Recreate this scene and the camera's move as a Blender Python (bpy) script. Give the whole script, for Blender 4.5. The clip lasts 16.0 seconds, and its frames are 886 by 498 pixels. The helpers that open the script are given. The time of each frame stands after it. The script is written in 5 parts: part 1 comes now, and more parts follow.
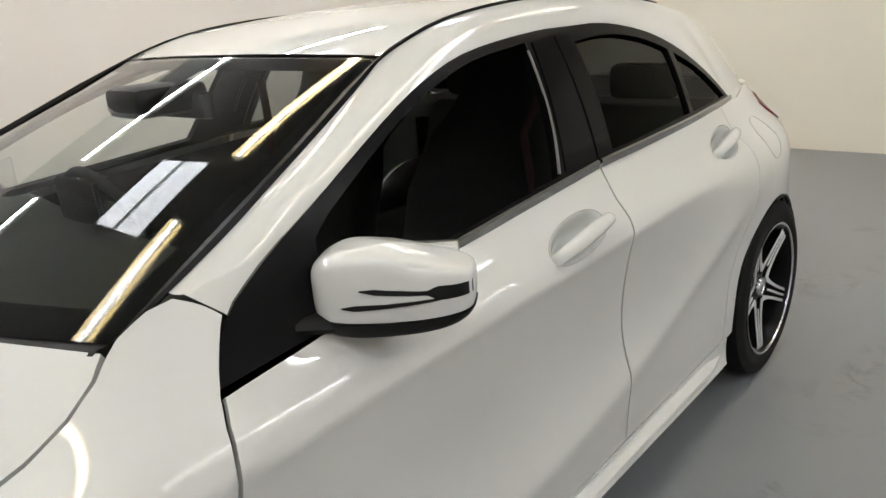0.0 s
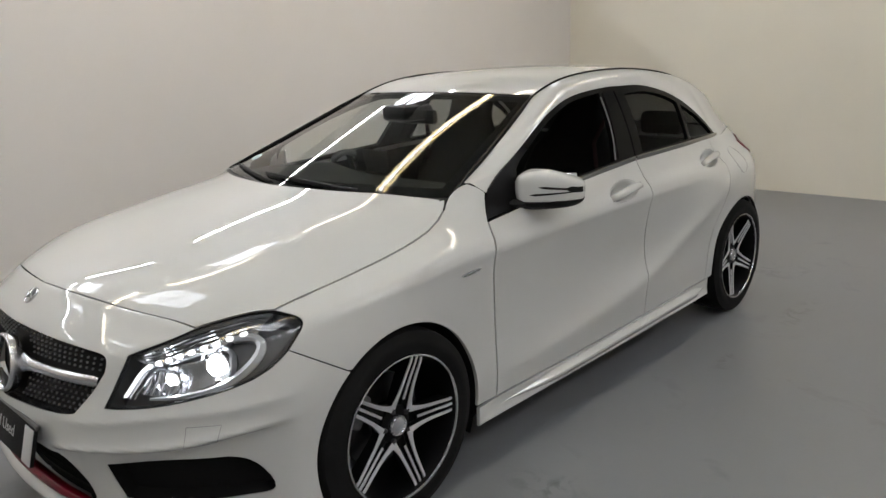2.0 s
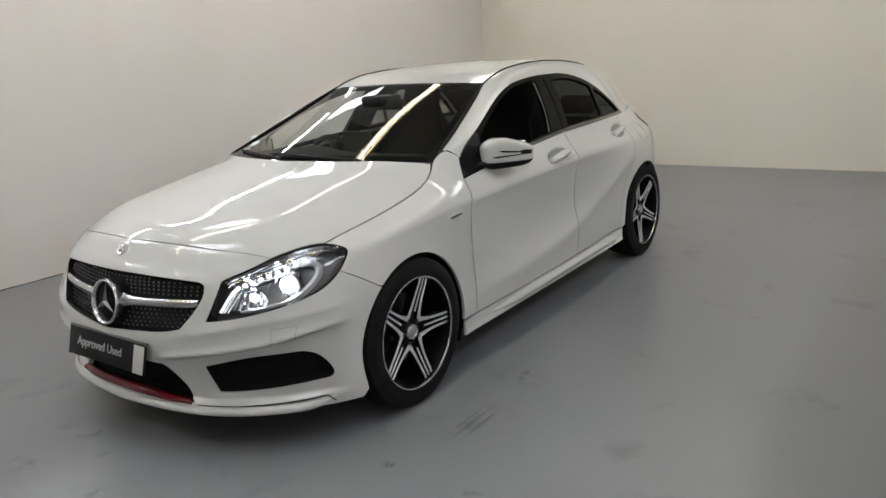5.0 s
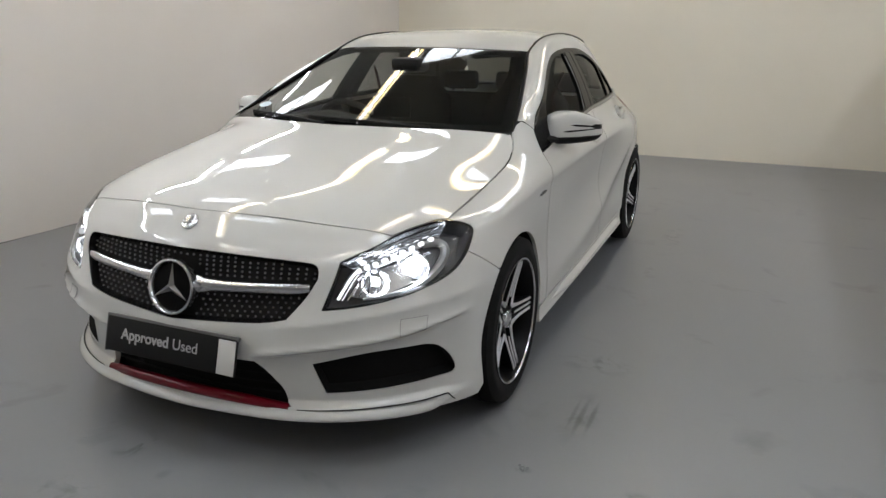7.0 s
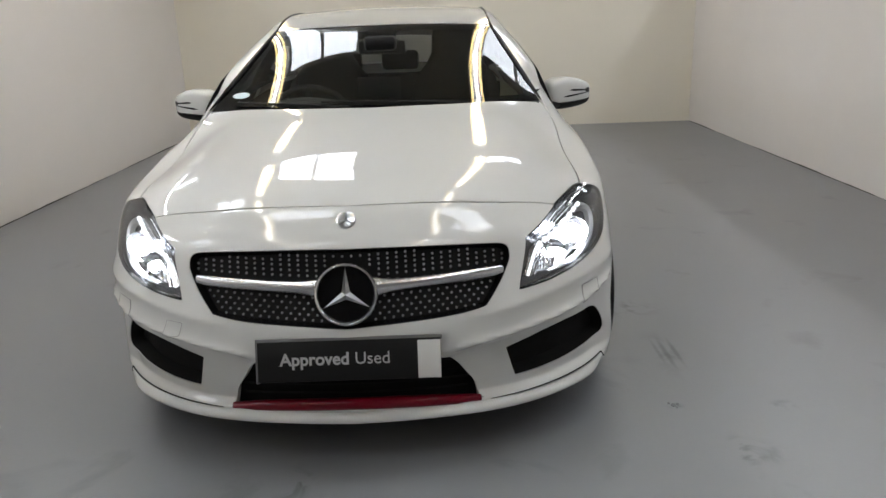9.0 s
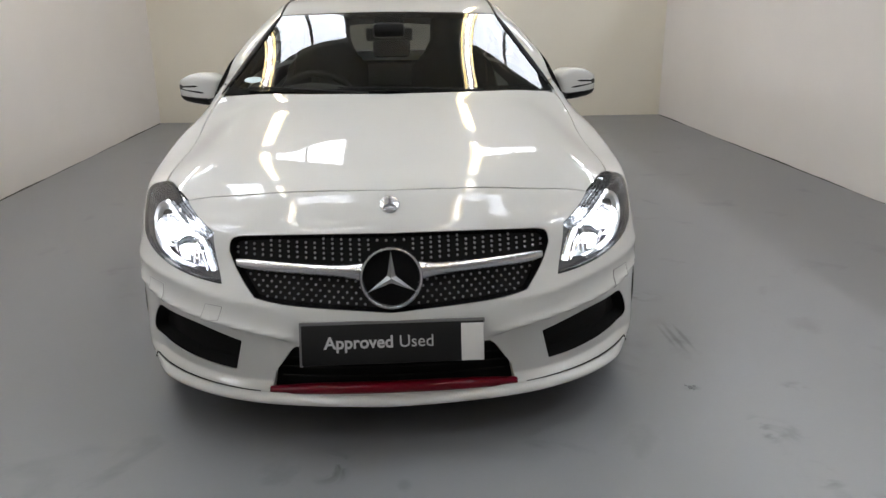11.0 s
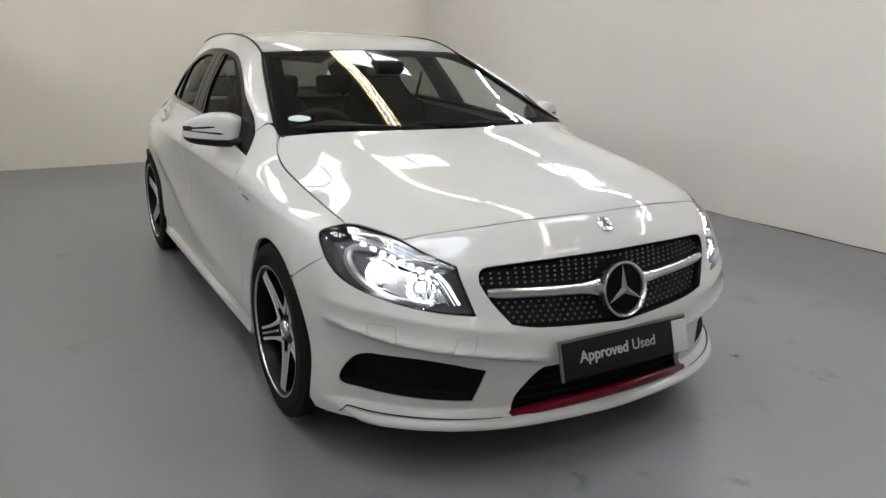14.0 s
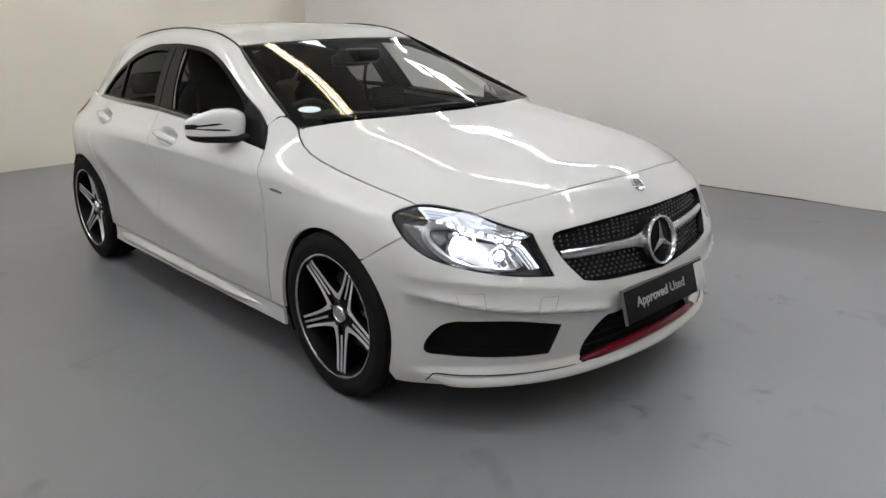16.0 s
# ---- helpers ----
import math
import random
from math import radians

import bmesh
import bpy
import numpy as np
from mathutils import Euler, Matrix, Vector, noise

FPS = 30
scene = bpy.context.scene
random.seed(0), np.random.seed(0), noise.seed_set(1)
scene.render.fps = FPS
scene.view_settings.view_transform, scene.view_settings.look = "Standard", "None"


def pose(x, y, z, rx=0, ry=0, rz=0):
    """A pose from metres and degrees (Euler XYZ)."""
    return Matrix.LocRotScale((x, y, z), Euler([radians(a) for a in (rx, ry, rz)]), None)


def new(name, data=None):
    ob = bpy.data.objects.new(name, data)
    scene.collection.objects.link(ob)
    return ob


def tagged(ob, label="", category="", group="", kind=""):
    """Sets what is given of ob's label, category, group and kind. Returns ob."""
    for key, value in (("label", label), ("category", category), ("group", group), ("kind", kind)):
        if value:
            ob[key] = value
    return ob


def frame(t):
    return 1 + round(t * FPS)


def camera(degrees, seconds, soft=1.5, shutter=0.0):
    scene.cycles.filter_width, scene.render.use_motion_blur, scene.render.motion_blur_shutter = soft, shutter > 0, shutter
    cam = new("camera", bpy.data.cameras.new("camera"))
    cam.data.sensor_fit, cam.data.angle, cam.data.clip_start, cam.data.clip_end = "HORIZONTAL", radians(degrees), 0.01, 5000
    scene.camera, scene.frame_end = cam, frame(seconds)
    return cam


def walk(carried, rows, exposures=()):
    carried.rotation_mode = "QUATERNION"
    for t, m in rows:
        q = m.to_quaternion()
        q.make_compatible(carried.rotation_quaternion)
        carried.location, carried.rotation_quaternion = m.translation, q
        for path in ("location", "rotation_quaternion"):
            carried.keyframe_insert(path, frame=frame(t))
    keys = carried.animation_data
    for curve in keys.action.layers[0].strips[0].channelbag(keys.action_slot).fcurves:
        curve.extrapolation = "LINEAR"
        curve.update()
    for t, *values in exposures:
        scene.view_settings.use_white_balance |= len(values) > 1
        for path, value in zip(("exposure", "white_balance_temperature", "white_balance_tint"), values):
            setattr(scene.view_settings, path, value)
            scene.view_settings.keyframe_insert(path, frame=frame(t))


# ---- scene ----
# camera: path of seconds, place in metres, turn in degrees
cam = camera(61.74, 16.0)
ROWS = [
    (0.0, 1.665, 0.042, 1.388, 71.70, 4.23, 40.59),
    (0.5, 1.850, -0.328, 1.383, 73.70, 1.76, 40.39),
    (1.0, 2.063, -0.779, 1.401, 75.93, 4.34, 41.19),
    (1.5, 2.232, -1.131, 1.414, 76.52, 2.85, 42.64),
    (2.0, 2.445, -1.457, 1.446, 75.82, 1.70, 42.83),
    (2.5, 2.552, -1.771, 1.438, 76.36, 2.70, 40.48),
    (3.0, 2.692, -2.008, 1.420, 76.11, 2.39, 40.78),
    (3.5, 2.781, -2.175, 1.441, 75.54, 1.18, 38.99),
    (4.0, 2.787, -2.231, 1.446, 75.48, 1.78, 38.13),
    (6.5, 2.073, -2.463, 1.393, 74.65, 1.41, 27.12),
    (7.0, 1.658, -2.547, 1.367, 73.97, -0.64, 23.15),
    (7.5, 1.254, -2.671, 1.358, 72.00, 0.60, 17.46),
    (8.0, 0.861, -2.729, 1.354, 71.91, -0.10, 12.27),
    (8.5, 0.530, -2.806, 1.346, 73.51, 1.55, 6.08),
    (9.0, 0.290, -2.794, 1.324, 72.83, 1.90, -0.22),
    (11.5, -0.051, -2.822, 1.315, 72.13, -0.38, -4.23),
    (12.0, -0.231, -2.789, 1.304, 72.17, -2.58, -4.28),
    (12.5, -0.553, -2.699, 1.319, 71.93, -1.14, -9.10),
    (13.0, -0.906, -2.676, 1.315, 72.78, -0.41, -18.67),
    (13.5, -1.259, -2.583, 1.303, 73.41, -0.88, -23.60),
    (14.0, -1.610, -2.490, 1.330, 74.73, -0.56, -29.63),
    (14.5, -1.856, -2.376, 1.330, 73.39, -0.53, -35.97),
    (15.0, -2.055, -2.248, 1.344, 73.18, 0.95, -38.71),
    (15.5, -2.254, -2.211, 1.326, 73.25, 1.82, -41.70),
    (16.0, -2.320, -2.209, 1.365, 73.13, 1.71, -42.81),
]
EXPOSURES = [(0.0, 0.37, 6750, 10), (0.5, 0.12, 6700, 11), (1.0, -0.10, 6680, 11), (2.0, -0.16, 6620, 11), (3.0, -0.11, 6560, 11), (4.0, -0.08, 6530, 11), (6.5, -0.08, 6500, 11),
             (7.5, -0.11, 6490, 11), (8.5, -0.09, 6480, 11), (11.5, 0.03, 6440, 12), (14.0, 0.01, 6400, 12), (15.5, 0.06, 6380, 12), (16.0, 0.08, 6370, 12)]
walk(cam, [(t, pose(*row)) for t, *row in ROWS], EXPOSURES)
# end of camera

# ---- light ----
world = bpy.data.worlds.new("world")
world.use_nodes = True
world.node_tree.nodes["Background"].inputs[0].default_value = (0.75, 0.8, 0.9, 1)
world.node_tree.nodes["Background"].inputs[1].default_value = 0.3
scene.world = world


# ---- materials ----
def material(name, colour, rough=0.5, metal=0.0, coat=0.0, noise_scale=0.0, noise_amount=0.0, bump=0.0, bump_scale=200.0,
             alpha=1.0, emission=None, power=0.0, rough_var=0.0, transmission=0.0, ior=1.5, spec=0.5):
    m = bpy.data.materials.new(name)
    m.use_nodes = True
    nt = m.node_tree
    p = nt.nodes["Principled BSDF"]
    p.inputs["Base Color"].default_value = (*colour, 1)
    p.inputs["Roughness"].default_value = rough
    p.inputs["Metallic"].default_value = metal
    p.inputs["Coat Weight"].default_value = coat
    p.inputs["Coat Roughness"].default_value = 0.02
    p.inputs["IOR"].default_value = ior
    p.inputs["Specular IOR Level"].default_value = spec
    p.inputs["Transmission Weight"].default_value = transmission
    if emission:
        p.inputs["Emission Color"].default_value = (*emission, 1)
        p.inputs["Emission Strength"].default_value = power
    if noise_scale or bump:
        co = nt.nodes.new("ShaderNodeTexCoord")
    if noise_scale:
        big = nt.nodes.new("ShaderNodeTexNoise")
        big.inputs["Scale"].default_value, big.inputs["Detail"].default_value = noise_scale, 6
        nt.links.new(co.outputs["Object"], big.inputs["Vector"])
        ramp = nt.nodes.new("ShaderNodeMapRange")
        ramp.inputs["From Min"].default_value, ramp.inputs["From Max"].default_value = 0.3, 0.7
        ramp.inputs["To Min"].default_value, ramp.inputs["To Max"].default_value = 1 - noise_amount, 1 + noise_amount
        nt.links.new(big.outputs["Fac"], ramp.inputs["Value"])
        mul = nt.nodes.new("ShaderNodeVectorMath")
        mul.operation = "SCALE"
        mul.inputs[0].default_value = colour
        nt.links.new(ramp.outputs["Result"], mul.inputs["Scale"])
        nt.links.new(mul.outputs["Vector"], p.inputs["Base Color"])
        if rough_var:
            rr = nt.nodes.new("ShaderNodeMapRange")
            rr.inputs["From Min"].default_value, rr.inputs["From Max"].default_value = 0.3, 0.7
            rr.inputs["To Min"].default_value, rr.inputs["To Max"].default_value = rough - rough_var, rough + rough_var
            nt.links.new(big.outputs["Fac"], rr.inputs["Value"])
            nt.links.new(rr.outputs["Result"], p.inputs["Roughness"])
    if bump:
        fine = nt.nodes.new("ShaderNodeTexNoise")
        fine.inputs["Scale"].default_value, fine.inputs["Detail"].default_value = bump_scale, 3
        nt.links.new(co.outputs["Object"], fine.inputs["Vector"])
        b = nt.nodes.new("ShaderNodeBump")
        b.inputs["Strength"].default_value, b.inputs["Distance"].default_value = bump, 0.002
        nt.links.new(fine.outputs["Fac"], b.inputs["Height"])
        nt.links.new(b.outputs["Normal"], p.inputs["Normal"])
    return m


WHITE = material("white paint", (0.545, 0.552, 0.538), 0.4, coat=1.0, noise_scale=3, noise_amount=0.01, spec=0.12)
BLACK = material("black plastic", (0.008, 0.008, 0.0084), 0.5, spec=0.15, bump=0.15, bump_scale=900)
GLOSSBLACK = material("black gloss trim", (0.005, 0.005, 0.0055), 0.25, spec=0.06)
SEAL = material("black rubber", (0.010, 0.010, 0.010), 0.8, spec=0.15)
VOID = material("deep black mesh", (0.009, 0.009, 0.0092), 0.8, spec=0.1, bump=0.6, bump_scale=260)
CHROME = material("chrome", (0.75, 0.76, 0.78), 0.08, metal=1.0)
SATIN = material("satin silver", (0.62, 0.63, 0.65), 0.25, metal=1.0)
RED = material("red trim", (0.11, 0.0012, 0.008), 0.3, coat=0.35, spec=0.1)
TYRE = material("tyre rubber", (0.0085, 0.0085, 0.0087), 0.85, spec=0.15, noise_scale=12, noise_amount=0.2, bump=0.2, bump_scale=300)
RIMBLACK = material("dark rim paint", (0.004, 0.004, 0.0045), 0.35, spec=0.15)
ALLOY = material("machined alloy", (0.70, 0.71, 0.73), 0.38, metal=0.6)
STEEL = material("brake steel", (0.10, 0.10, 0.105), 0.4, metal=1.0, noise_scale=30, noise_amount=0.15)
CABIN = material("dark cabin trim", (0.011, 0.011, 0.0115), 0.65, spec=0.25, noise_scale=20, noise_amount=0.15, bump=0.2, bump_scale=500)
SEATCLOTH = material("black seat cloth", (0.008, 0.008, 0.0085), 0.85, spec=0.2, noise_scale=40, noise_amount=0.25, bump=0.3, bump_scale=700)


def glass(name, tint, gloss_rough=0.0, ior=1.6):
    """Thin tinted glass: a clear sheet with a mirror-like coat that grows toward grazing view."""
    m = bpy.data.materials.new(name)
    m.use_nodes = True
    nt = m.node_tree
    nt.nodes.clear()
    out = nt.nodes.new("ShaderNodeOutputMaterial")
    clear = nt.nodes.new("ShaderNodeBsdfTransparent")
    clear.inputs[0].default_value = (*tint, 1)
    gloss = nt.nodes.new("ShaderNodeBsdfGlossy")
    gloss.inputs["Color"].default_value = (1, 1, 1, 1)
    gloss.inputs["Roughness"].default_value = gloss_rough
    fres = nt.nodes.new("ShaderNodeFresnel")
    fres.inputs["IOR"].default_value = ior
    mix = nt.nodes.new("ShaderNodeMixShader")
    nt.links.new(fres.outputs[0], mix.inputs[0])
    nt.links.new(clear.outputs[0], mix.inputs[1])
    nt.links.new(gloss.outputs[0], mix.inputs[2])
    nt.links.new(mix.outputs[0], out.inputs[0])
    return m


SCREEN = glass("windscreen glass", (0.82, 0.85, 0.83), ior=1.32)
SIDEGLASS = glass("side glass", (0.80, 0.82, 0.80), ior=1.05)
PRIVACY = glass("rear glass", (0.36, 0.37, 0.365), ior=1.06)
HATCHGLASS = glass("dark hatch glass", (0.19, 0.195, 0.195), ior=1.06)
LENS = glass("clear lens", (0.93, 0.94, 0.95))
LAMPGLOW = material("headlamp light", (1, 1, 1), 0.3, emission=(0.92, 0.97, 1.0), power=30)


# scuffs and tyre marks on the floor: middle, half-widths, darkness
MARKS = [(1.165, -0.04, 0.016, 0.19, 0.9),
         (1.205, -0.03, 0.014, 0.17, 0.8),
         (1.135, -0.02, 0.012, 0.15, 0.6),
         (1.16, -0.04, 0.1, 0.28, 0.25),
         (1.145, 0.49, 0.05, 0.10, 0.55),
         (1.12, 0.44, 0.22, 0.12, 0.30),
         (1.24, -0.77, 0.12, 0.1, 0.28),
         (1.20, -0.76, 0.05, 0.13, 0.45),
         (1.255, -1.03, 0.06, 0.11, 0.45),
         (1.45, -0.48, 0.07, 0.05, 0.35),
         (1.07, -0.46, 0.05, 0.04, 0.45),
         (-0.2, -0.86, 0.08, 0.12, 0.60),
         (0.02, -0.97, 0.03, 0.04, 0.45),
         (-0.19, -1.12, 0.10, 0.06, 0.35),
         (0.25, -1.15, 0.16, 0.07, 0.32),
         (1.17, 2.80, 0.09, 0.42, 0.34),
         (1.15, 1.92, 0.06, 0.22, 0.30),
         (0.8, 3.64, 0.25, 0.3, 0.28),
         (-0.23, -1.2, 0.16, 0.09, 0.32)]


def floor_paint():
    m = bpy.data.materials.new("grey floor paint")
    m.use_nodes = True
    nt = m.node_tree
    p = nt.nodes["Principled BSDF"]
    co = nt.nodes.new("ShaderNodeTexCoord")
    cloud = nt.nodes.new("ShaderNodeTexNoise")
    cloud.inputs["Scale"].default_value, cloud.inputs["Detail"].default_value = 0.9, 8
    scuff = nt.nodes.new("ShaderNodeTexNoise")
    scuff.inputs["Scale"].default_value, scuff.inputs["Detail"].default_value, scuff.inputs["Distortion"].default_value = 3.1, 9, 0.6
    for n in (cloud, scuff):
        nt.links.new(co.outputs["Object"], n.inputs["Vector"])
    a = nt.nodes.new("ShaderNodeMapRange")
    a.inputs["From Min"].default_value, a.inputs["From Max"].default_value = 0.3, 0.75
    a.inputs["To Min"].default_value, a.inputs["To Max"].default_value = 0.93, 1.06
    nt.links.new(cloud.outputs["Fac"], a.inputs["Value"])
    b = nt.nodes.new("ShaderNodeMapRange")
    b.inputs["From Min"].default_value, b.inputs["From Max"].default_value = 0.62, 0.74
    b.inputs["To Min"].default_value, b.inputs["To Max"].default_value = 1.0, 0.78
    nt.links.new(scuff.outputs["Fac"], b.inputs["Value"])
    mul = nt.nodes.new("ShaderNodeMath")
    mul.operation = "MULTIPLY"
    nt.links.new(a.outputs[0], mul.inputs[0])
    nt.links.new(b.outputs[0], mul.inputs[1])
    streak = nt.nodes.new("ShaderNodeTexNoise")
    streak.inputs["Scale"].default_value, streak.inputs["Detail"].default_value, streak.inputs["Distortion"].default_value = 9, 8, 1.2
    nt.links.new(co.outputs["Object"], streak.inputs["Vector"])
    worn = nt.nodes.new("ShaderNodeMapRange")
    worn.inputs["From Min"].default_value, worn.inputs["From Max"].default_value = 0.47, 0.66
    nt.links.new(streak.outputs["Fac"], worn.inputs["Value"])
    for x, y, rx, ry, dark in MARKS:
        off = nt.nodes.new("ShaderNodeVectorMath")
        off.operation = "SUBTRACT"
        off.inputs[1].default_value = (x, y, 0)
        nt.links.new(co.outputs["Object"], off.inputs[0])
        size = nt.nodes.new("ShaderNodeVectorMath")
        size.operation = "MULTIPLY"
        size.inputs[1].default_value = (1 / rx, 1 / ry, 1)
        nt.links.new(off.outputs[0], size.inputs[0])
        far = nt.nodes.new("ShaderNodeVectorMath")
        far.operation = "LENGTH"
        nt.links.new(size.outputs[0], far.inputs[0])
        near = nt.nodes.new("ShaderNodeMapRange")
        near.interpolation_type = "SMOOTHSTEP"
        near.inputs["From Min"].default_value, near.inputs["From Max"].default_value = 1.0, 0.2
        near.inputs["To Min"].default_value, near.inputs["To Max"].default_value = 0, dark
        nt.links.new(far.outputs["Value"], near.inputs["Value"])
        both_ = nt.nodes.new("ShaderNodeMath")
        both_.operation = "MULTIPLY"
        nt.links.new(near.outputs[0], both_.inputs[0])
        if rx > 0.03:
            nt.links.new(worn.outputs[0], both_.inputs[1])
        else:
            both_.inputs[1].default_value = 0.42
        left = nt.nodes.new("ShaderNodeMath")
        left.operation = "SUBTRACT"
        left.inputs[0].default_value = 1
        nt.links.new(both_.outputs[0], left.inputs[1])
        then = nt.nodes.new("ShaderNodeMath")
        then.operation = "MULTIPLY"
        nt.links.new(mul.outputs[0], then.inputs[0])
        nt.links.new(left.outputs[0], then.inputs[1])
        mul = then
    sc = nt.nodes.new("ShaderNodeVectorMath")
    sc.operation = "SCALE"
    sc.inputs[0].default_value = (0.204, 0.211, 0.222)
    nt.links.new(mul.outputs[0], sc.inputs["Scale"])
    nt.links.new(sc.outputs[0], p.inputs["Base Color"])
    r = nt.nodes.new("ShaderNodeMapRange")
    r.inputs["To Min"].default_value, r.inputs["To Max"].default_value = 0.24, 0.42
    nt.links.new(cloud.outputs["Fac"], r.inputs["Value"])
    nt.links.new(r.outputs[0], p.inputs["Roughness"])
    fine = nt.nodes.new("ShaderNodeTexNoise")
    fine.inputs["Scale"].default_value = 60
    nt.links.new(co.outputs["Object"], fine.inputs["Vector"])
    bump = nt.nodes.new("ShaderNodeBump")
    bump.inputs["Strength"].default_value, bump.inputs["Distance"].default_value = 0.12, 0.002
    nt.links.new(fine.outputs["Fac"], bump.inputs["Height"])
    nt.links.new(bump.outputs[0], p.inputs["Normal"])
    return m


FLOOR = floor_paint()
# Yellow emission given to the battens' reflector strips.
WARMSTRIP = material("glowing warm strip", (1, 1, 1), 0.4, emission=(1.0, 0.74, 0.28), power=9)
JOINT = material("dirty floor joint", (0.07, 0.065, 0.06), 0.85, noise_scale=9, noise_amount=0.3)
FARWALL = material("grey far wall", (0.34, 0.335, 0.33), 0.8, noise_scale=0.7, noise_amount=0.1)
WALL = material("magnolia wall paint", (0.706, 0.675, 0.650), 0.75, noise_scale=0.8, noise_amount=0.03, bump=0.1, bump_scale=150)
BACKWALL = material("cream wall paint", (0.745, 0.705, 0.61), 0.75, noise_scale=0.8, noise_amount=0.03, bump=0.1, bump_scale=150)
CEILING = material("ceiling sheet", (0.36, 0.36, 0.35), 0.8, noise_scale=1.0, noise_amount=0.05)
TUBE = material("lit tube", (1, 1, 1), 0.4, emission=(0.945, 0.98, 1.03), power=17.5)
WESTTUBE = material("white lit tube", (1, 1, 1), 0.4, emission=(0.965, 0.985, 1.01), power=63)
# East rows set dimmer only to balance the light between the hall's sides.
EASTTUBE = material("dimmed white lit tube", (1, 1, 1), 0.4, emission=(0.965, 0.985, 1.01), power=51)
SKYPANE = material("bright skylight sheet", (1, 1, 1), 0.4, emission=(0.90, 0.96, 1.04), power=8.5)
METAL = material("white fitting", (0.7, 0.7, 0.68), 0.5)


# ---- helpers ----
def mesh_object(name, verts, faces, mat, parent=None, label="", normals=None, smooth=True):
    me = bpy.data.meshes.new(name)
    me.from_pydata([tuple(v) for v in verts], [], [tuple(f) for f in faces])
    me.materials.append(mat)
    if smooth:
        me.polygons.foreach_set("use_smooth", [True] * len(me.polygons))
    me.update()
    if normals is not None:
        me.normals_split_custom_set_from_vertices([tuple(n) for n in normals])
    ob = new(name, me)
    ob.parent = parent
    if label:
        tagged(ob, label)
    return ob


def part(name, bm, mat, parent=None, label="", smooth=True, sharp=40):
    me = bpy.data.meshes.new(name)
    bmesh.ops.recalc_face_normals(bm, faces=bm.faces)
    for f in bm.faces:
        f.smooth = smooth
    for e in bm.edges:
        if len(e.link_faces) == 2 and e.calc_face_angle(0) > radians(sharp):
            e.smooth = False
    bm.to_mesh(me)
    bm.free()
    me.materials.append(mat)
    ob = new(name, me)
    ob.parent = parent
    if label:
        tagged(ob, label)
    return ob


def box(bm, lo, hi, bevel=0.0, m=None):
    got = bmesh.ops.create_cube(bm, size=1)["verts"]
    lo, hi = Vector(lo), Vector(hi)
    for v in got:
        v.co = Vector([(lo[k] + hi[k]) / 2 + v.co[k] * (hi[k] - lo[k]) for k in range(3)])
    if bevel:
        edges = {e for v in got for e in v.link_edges}
        got = bmesh.ops.bevel(bm, geom=list(edges), offset=bevel, segments=2, profile=0.5, affect="EDGES")["verts"]
    if m is not None:
        done = {v for v in got}
        for v in done:
            v.co = m @ v.co
    return bm


def lathe(bm, profile, steps=64, axis="X", centre=(0, 0, 0), close=False):
    """Turns (along, radius) pairs round an axis."""
    rings = []
    for along, r in profile:
        ring = []
        for k in range(steps):
            a = 2 * math.pi * k / steps
            p = (along, r * math.cos(a), r * math.sin(a)) if axis == "X" else (r * math.cos(a), along, r * math.sin(a)) if axis == "Y" else (r * math.cos(a), r * math.sin(a), along)
            ring.append(bm.verts.new(Vector(p) + Vector(centre)))
        rings.append(ring)
    pairs = list(zip(rings, rings[1:])) + ([(rings[-1], rings[0])] if close else [])
    for a, b in pairs:
        for k in range(steps):
            bm.faces.new((a[k], a[(k + 1) % steps], b[(k + 1) % steps], b[k]))
    return rings


def tube(bm, points, radius, steps=8, flat=1.0, up=(0, 0, 1)):
    """A rod along points; flat squashes it along up."""
    rings = []
    pts = [Vector(p) for p in points]
    for k, p in enumerate(pts):
        d = (pts[min(k + 1, len(pts) - 1)] - pts[max(k - 1, 0)]).normalized()
        side = d.cross(Vector(up))
        side = side.normalized() if side.length > 1e-4 else Vector((1, 0, 0))
        top = side.cross(d).normalized()
        r = radius[k] if isinstance(radius, (list, tuple)) else radius
        rings.append([bm.verts.new(p + side * (r * math.cos(2 * math.pi * j / steps)) + top * (r * flat * math.sin(2 * math.pi * j / steps))) for j in range(steps)])
    for a, b in zip(rings, rings[1:]):
        for j in range(steps):
            bm.faces.new((a[j], a[(j + 1) % steps], b[(j + 1) % steps], b[j]))
    bm.faces.new(rings[0][::-1])
    bm.faces.new(rings[-1])
    return bm


def pchip(ks, vs, t):
    ks, vs, t = np.asarray(ks, float), np.asarray(vs, float), np.asarray(t, float)
    h = np.diff(ks)
    d = np.diff(vs) / h
    m = np.zeros_like(vs)
    m[0], m[-1] = d[0], d[-1]
    for k in range(1, len(vs) - 1):
        if d[k - 1] * d[k] > 0:
            w1, w2 = 2 * h[k] + h[k - 1], h[k] + 2 * h[k - 1]
            m[k] = (w1 + w2) / (w1 / d[k - 1] + w2 / d[k])
    i = np.clip(np.searchsorted(ks, t) - 1, 0, len(h) - 1)
    s = np.clip((t - ks[i]) / h[i], 0, 1)
    return (vs[i] * (1 + 2 * s) * (1 - s) ** 2 + h[i] * m[i] * s * (1 - s) ** 2 + vs[i + 1] * s * s * (3 - 2 * s) + h[i] * m[i + 1] * s * s * (s - 1))


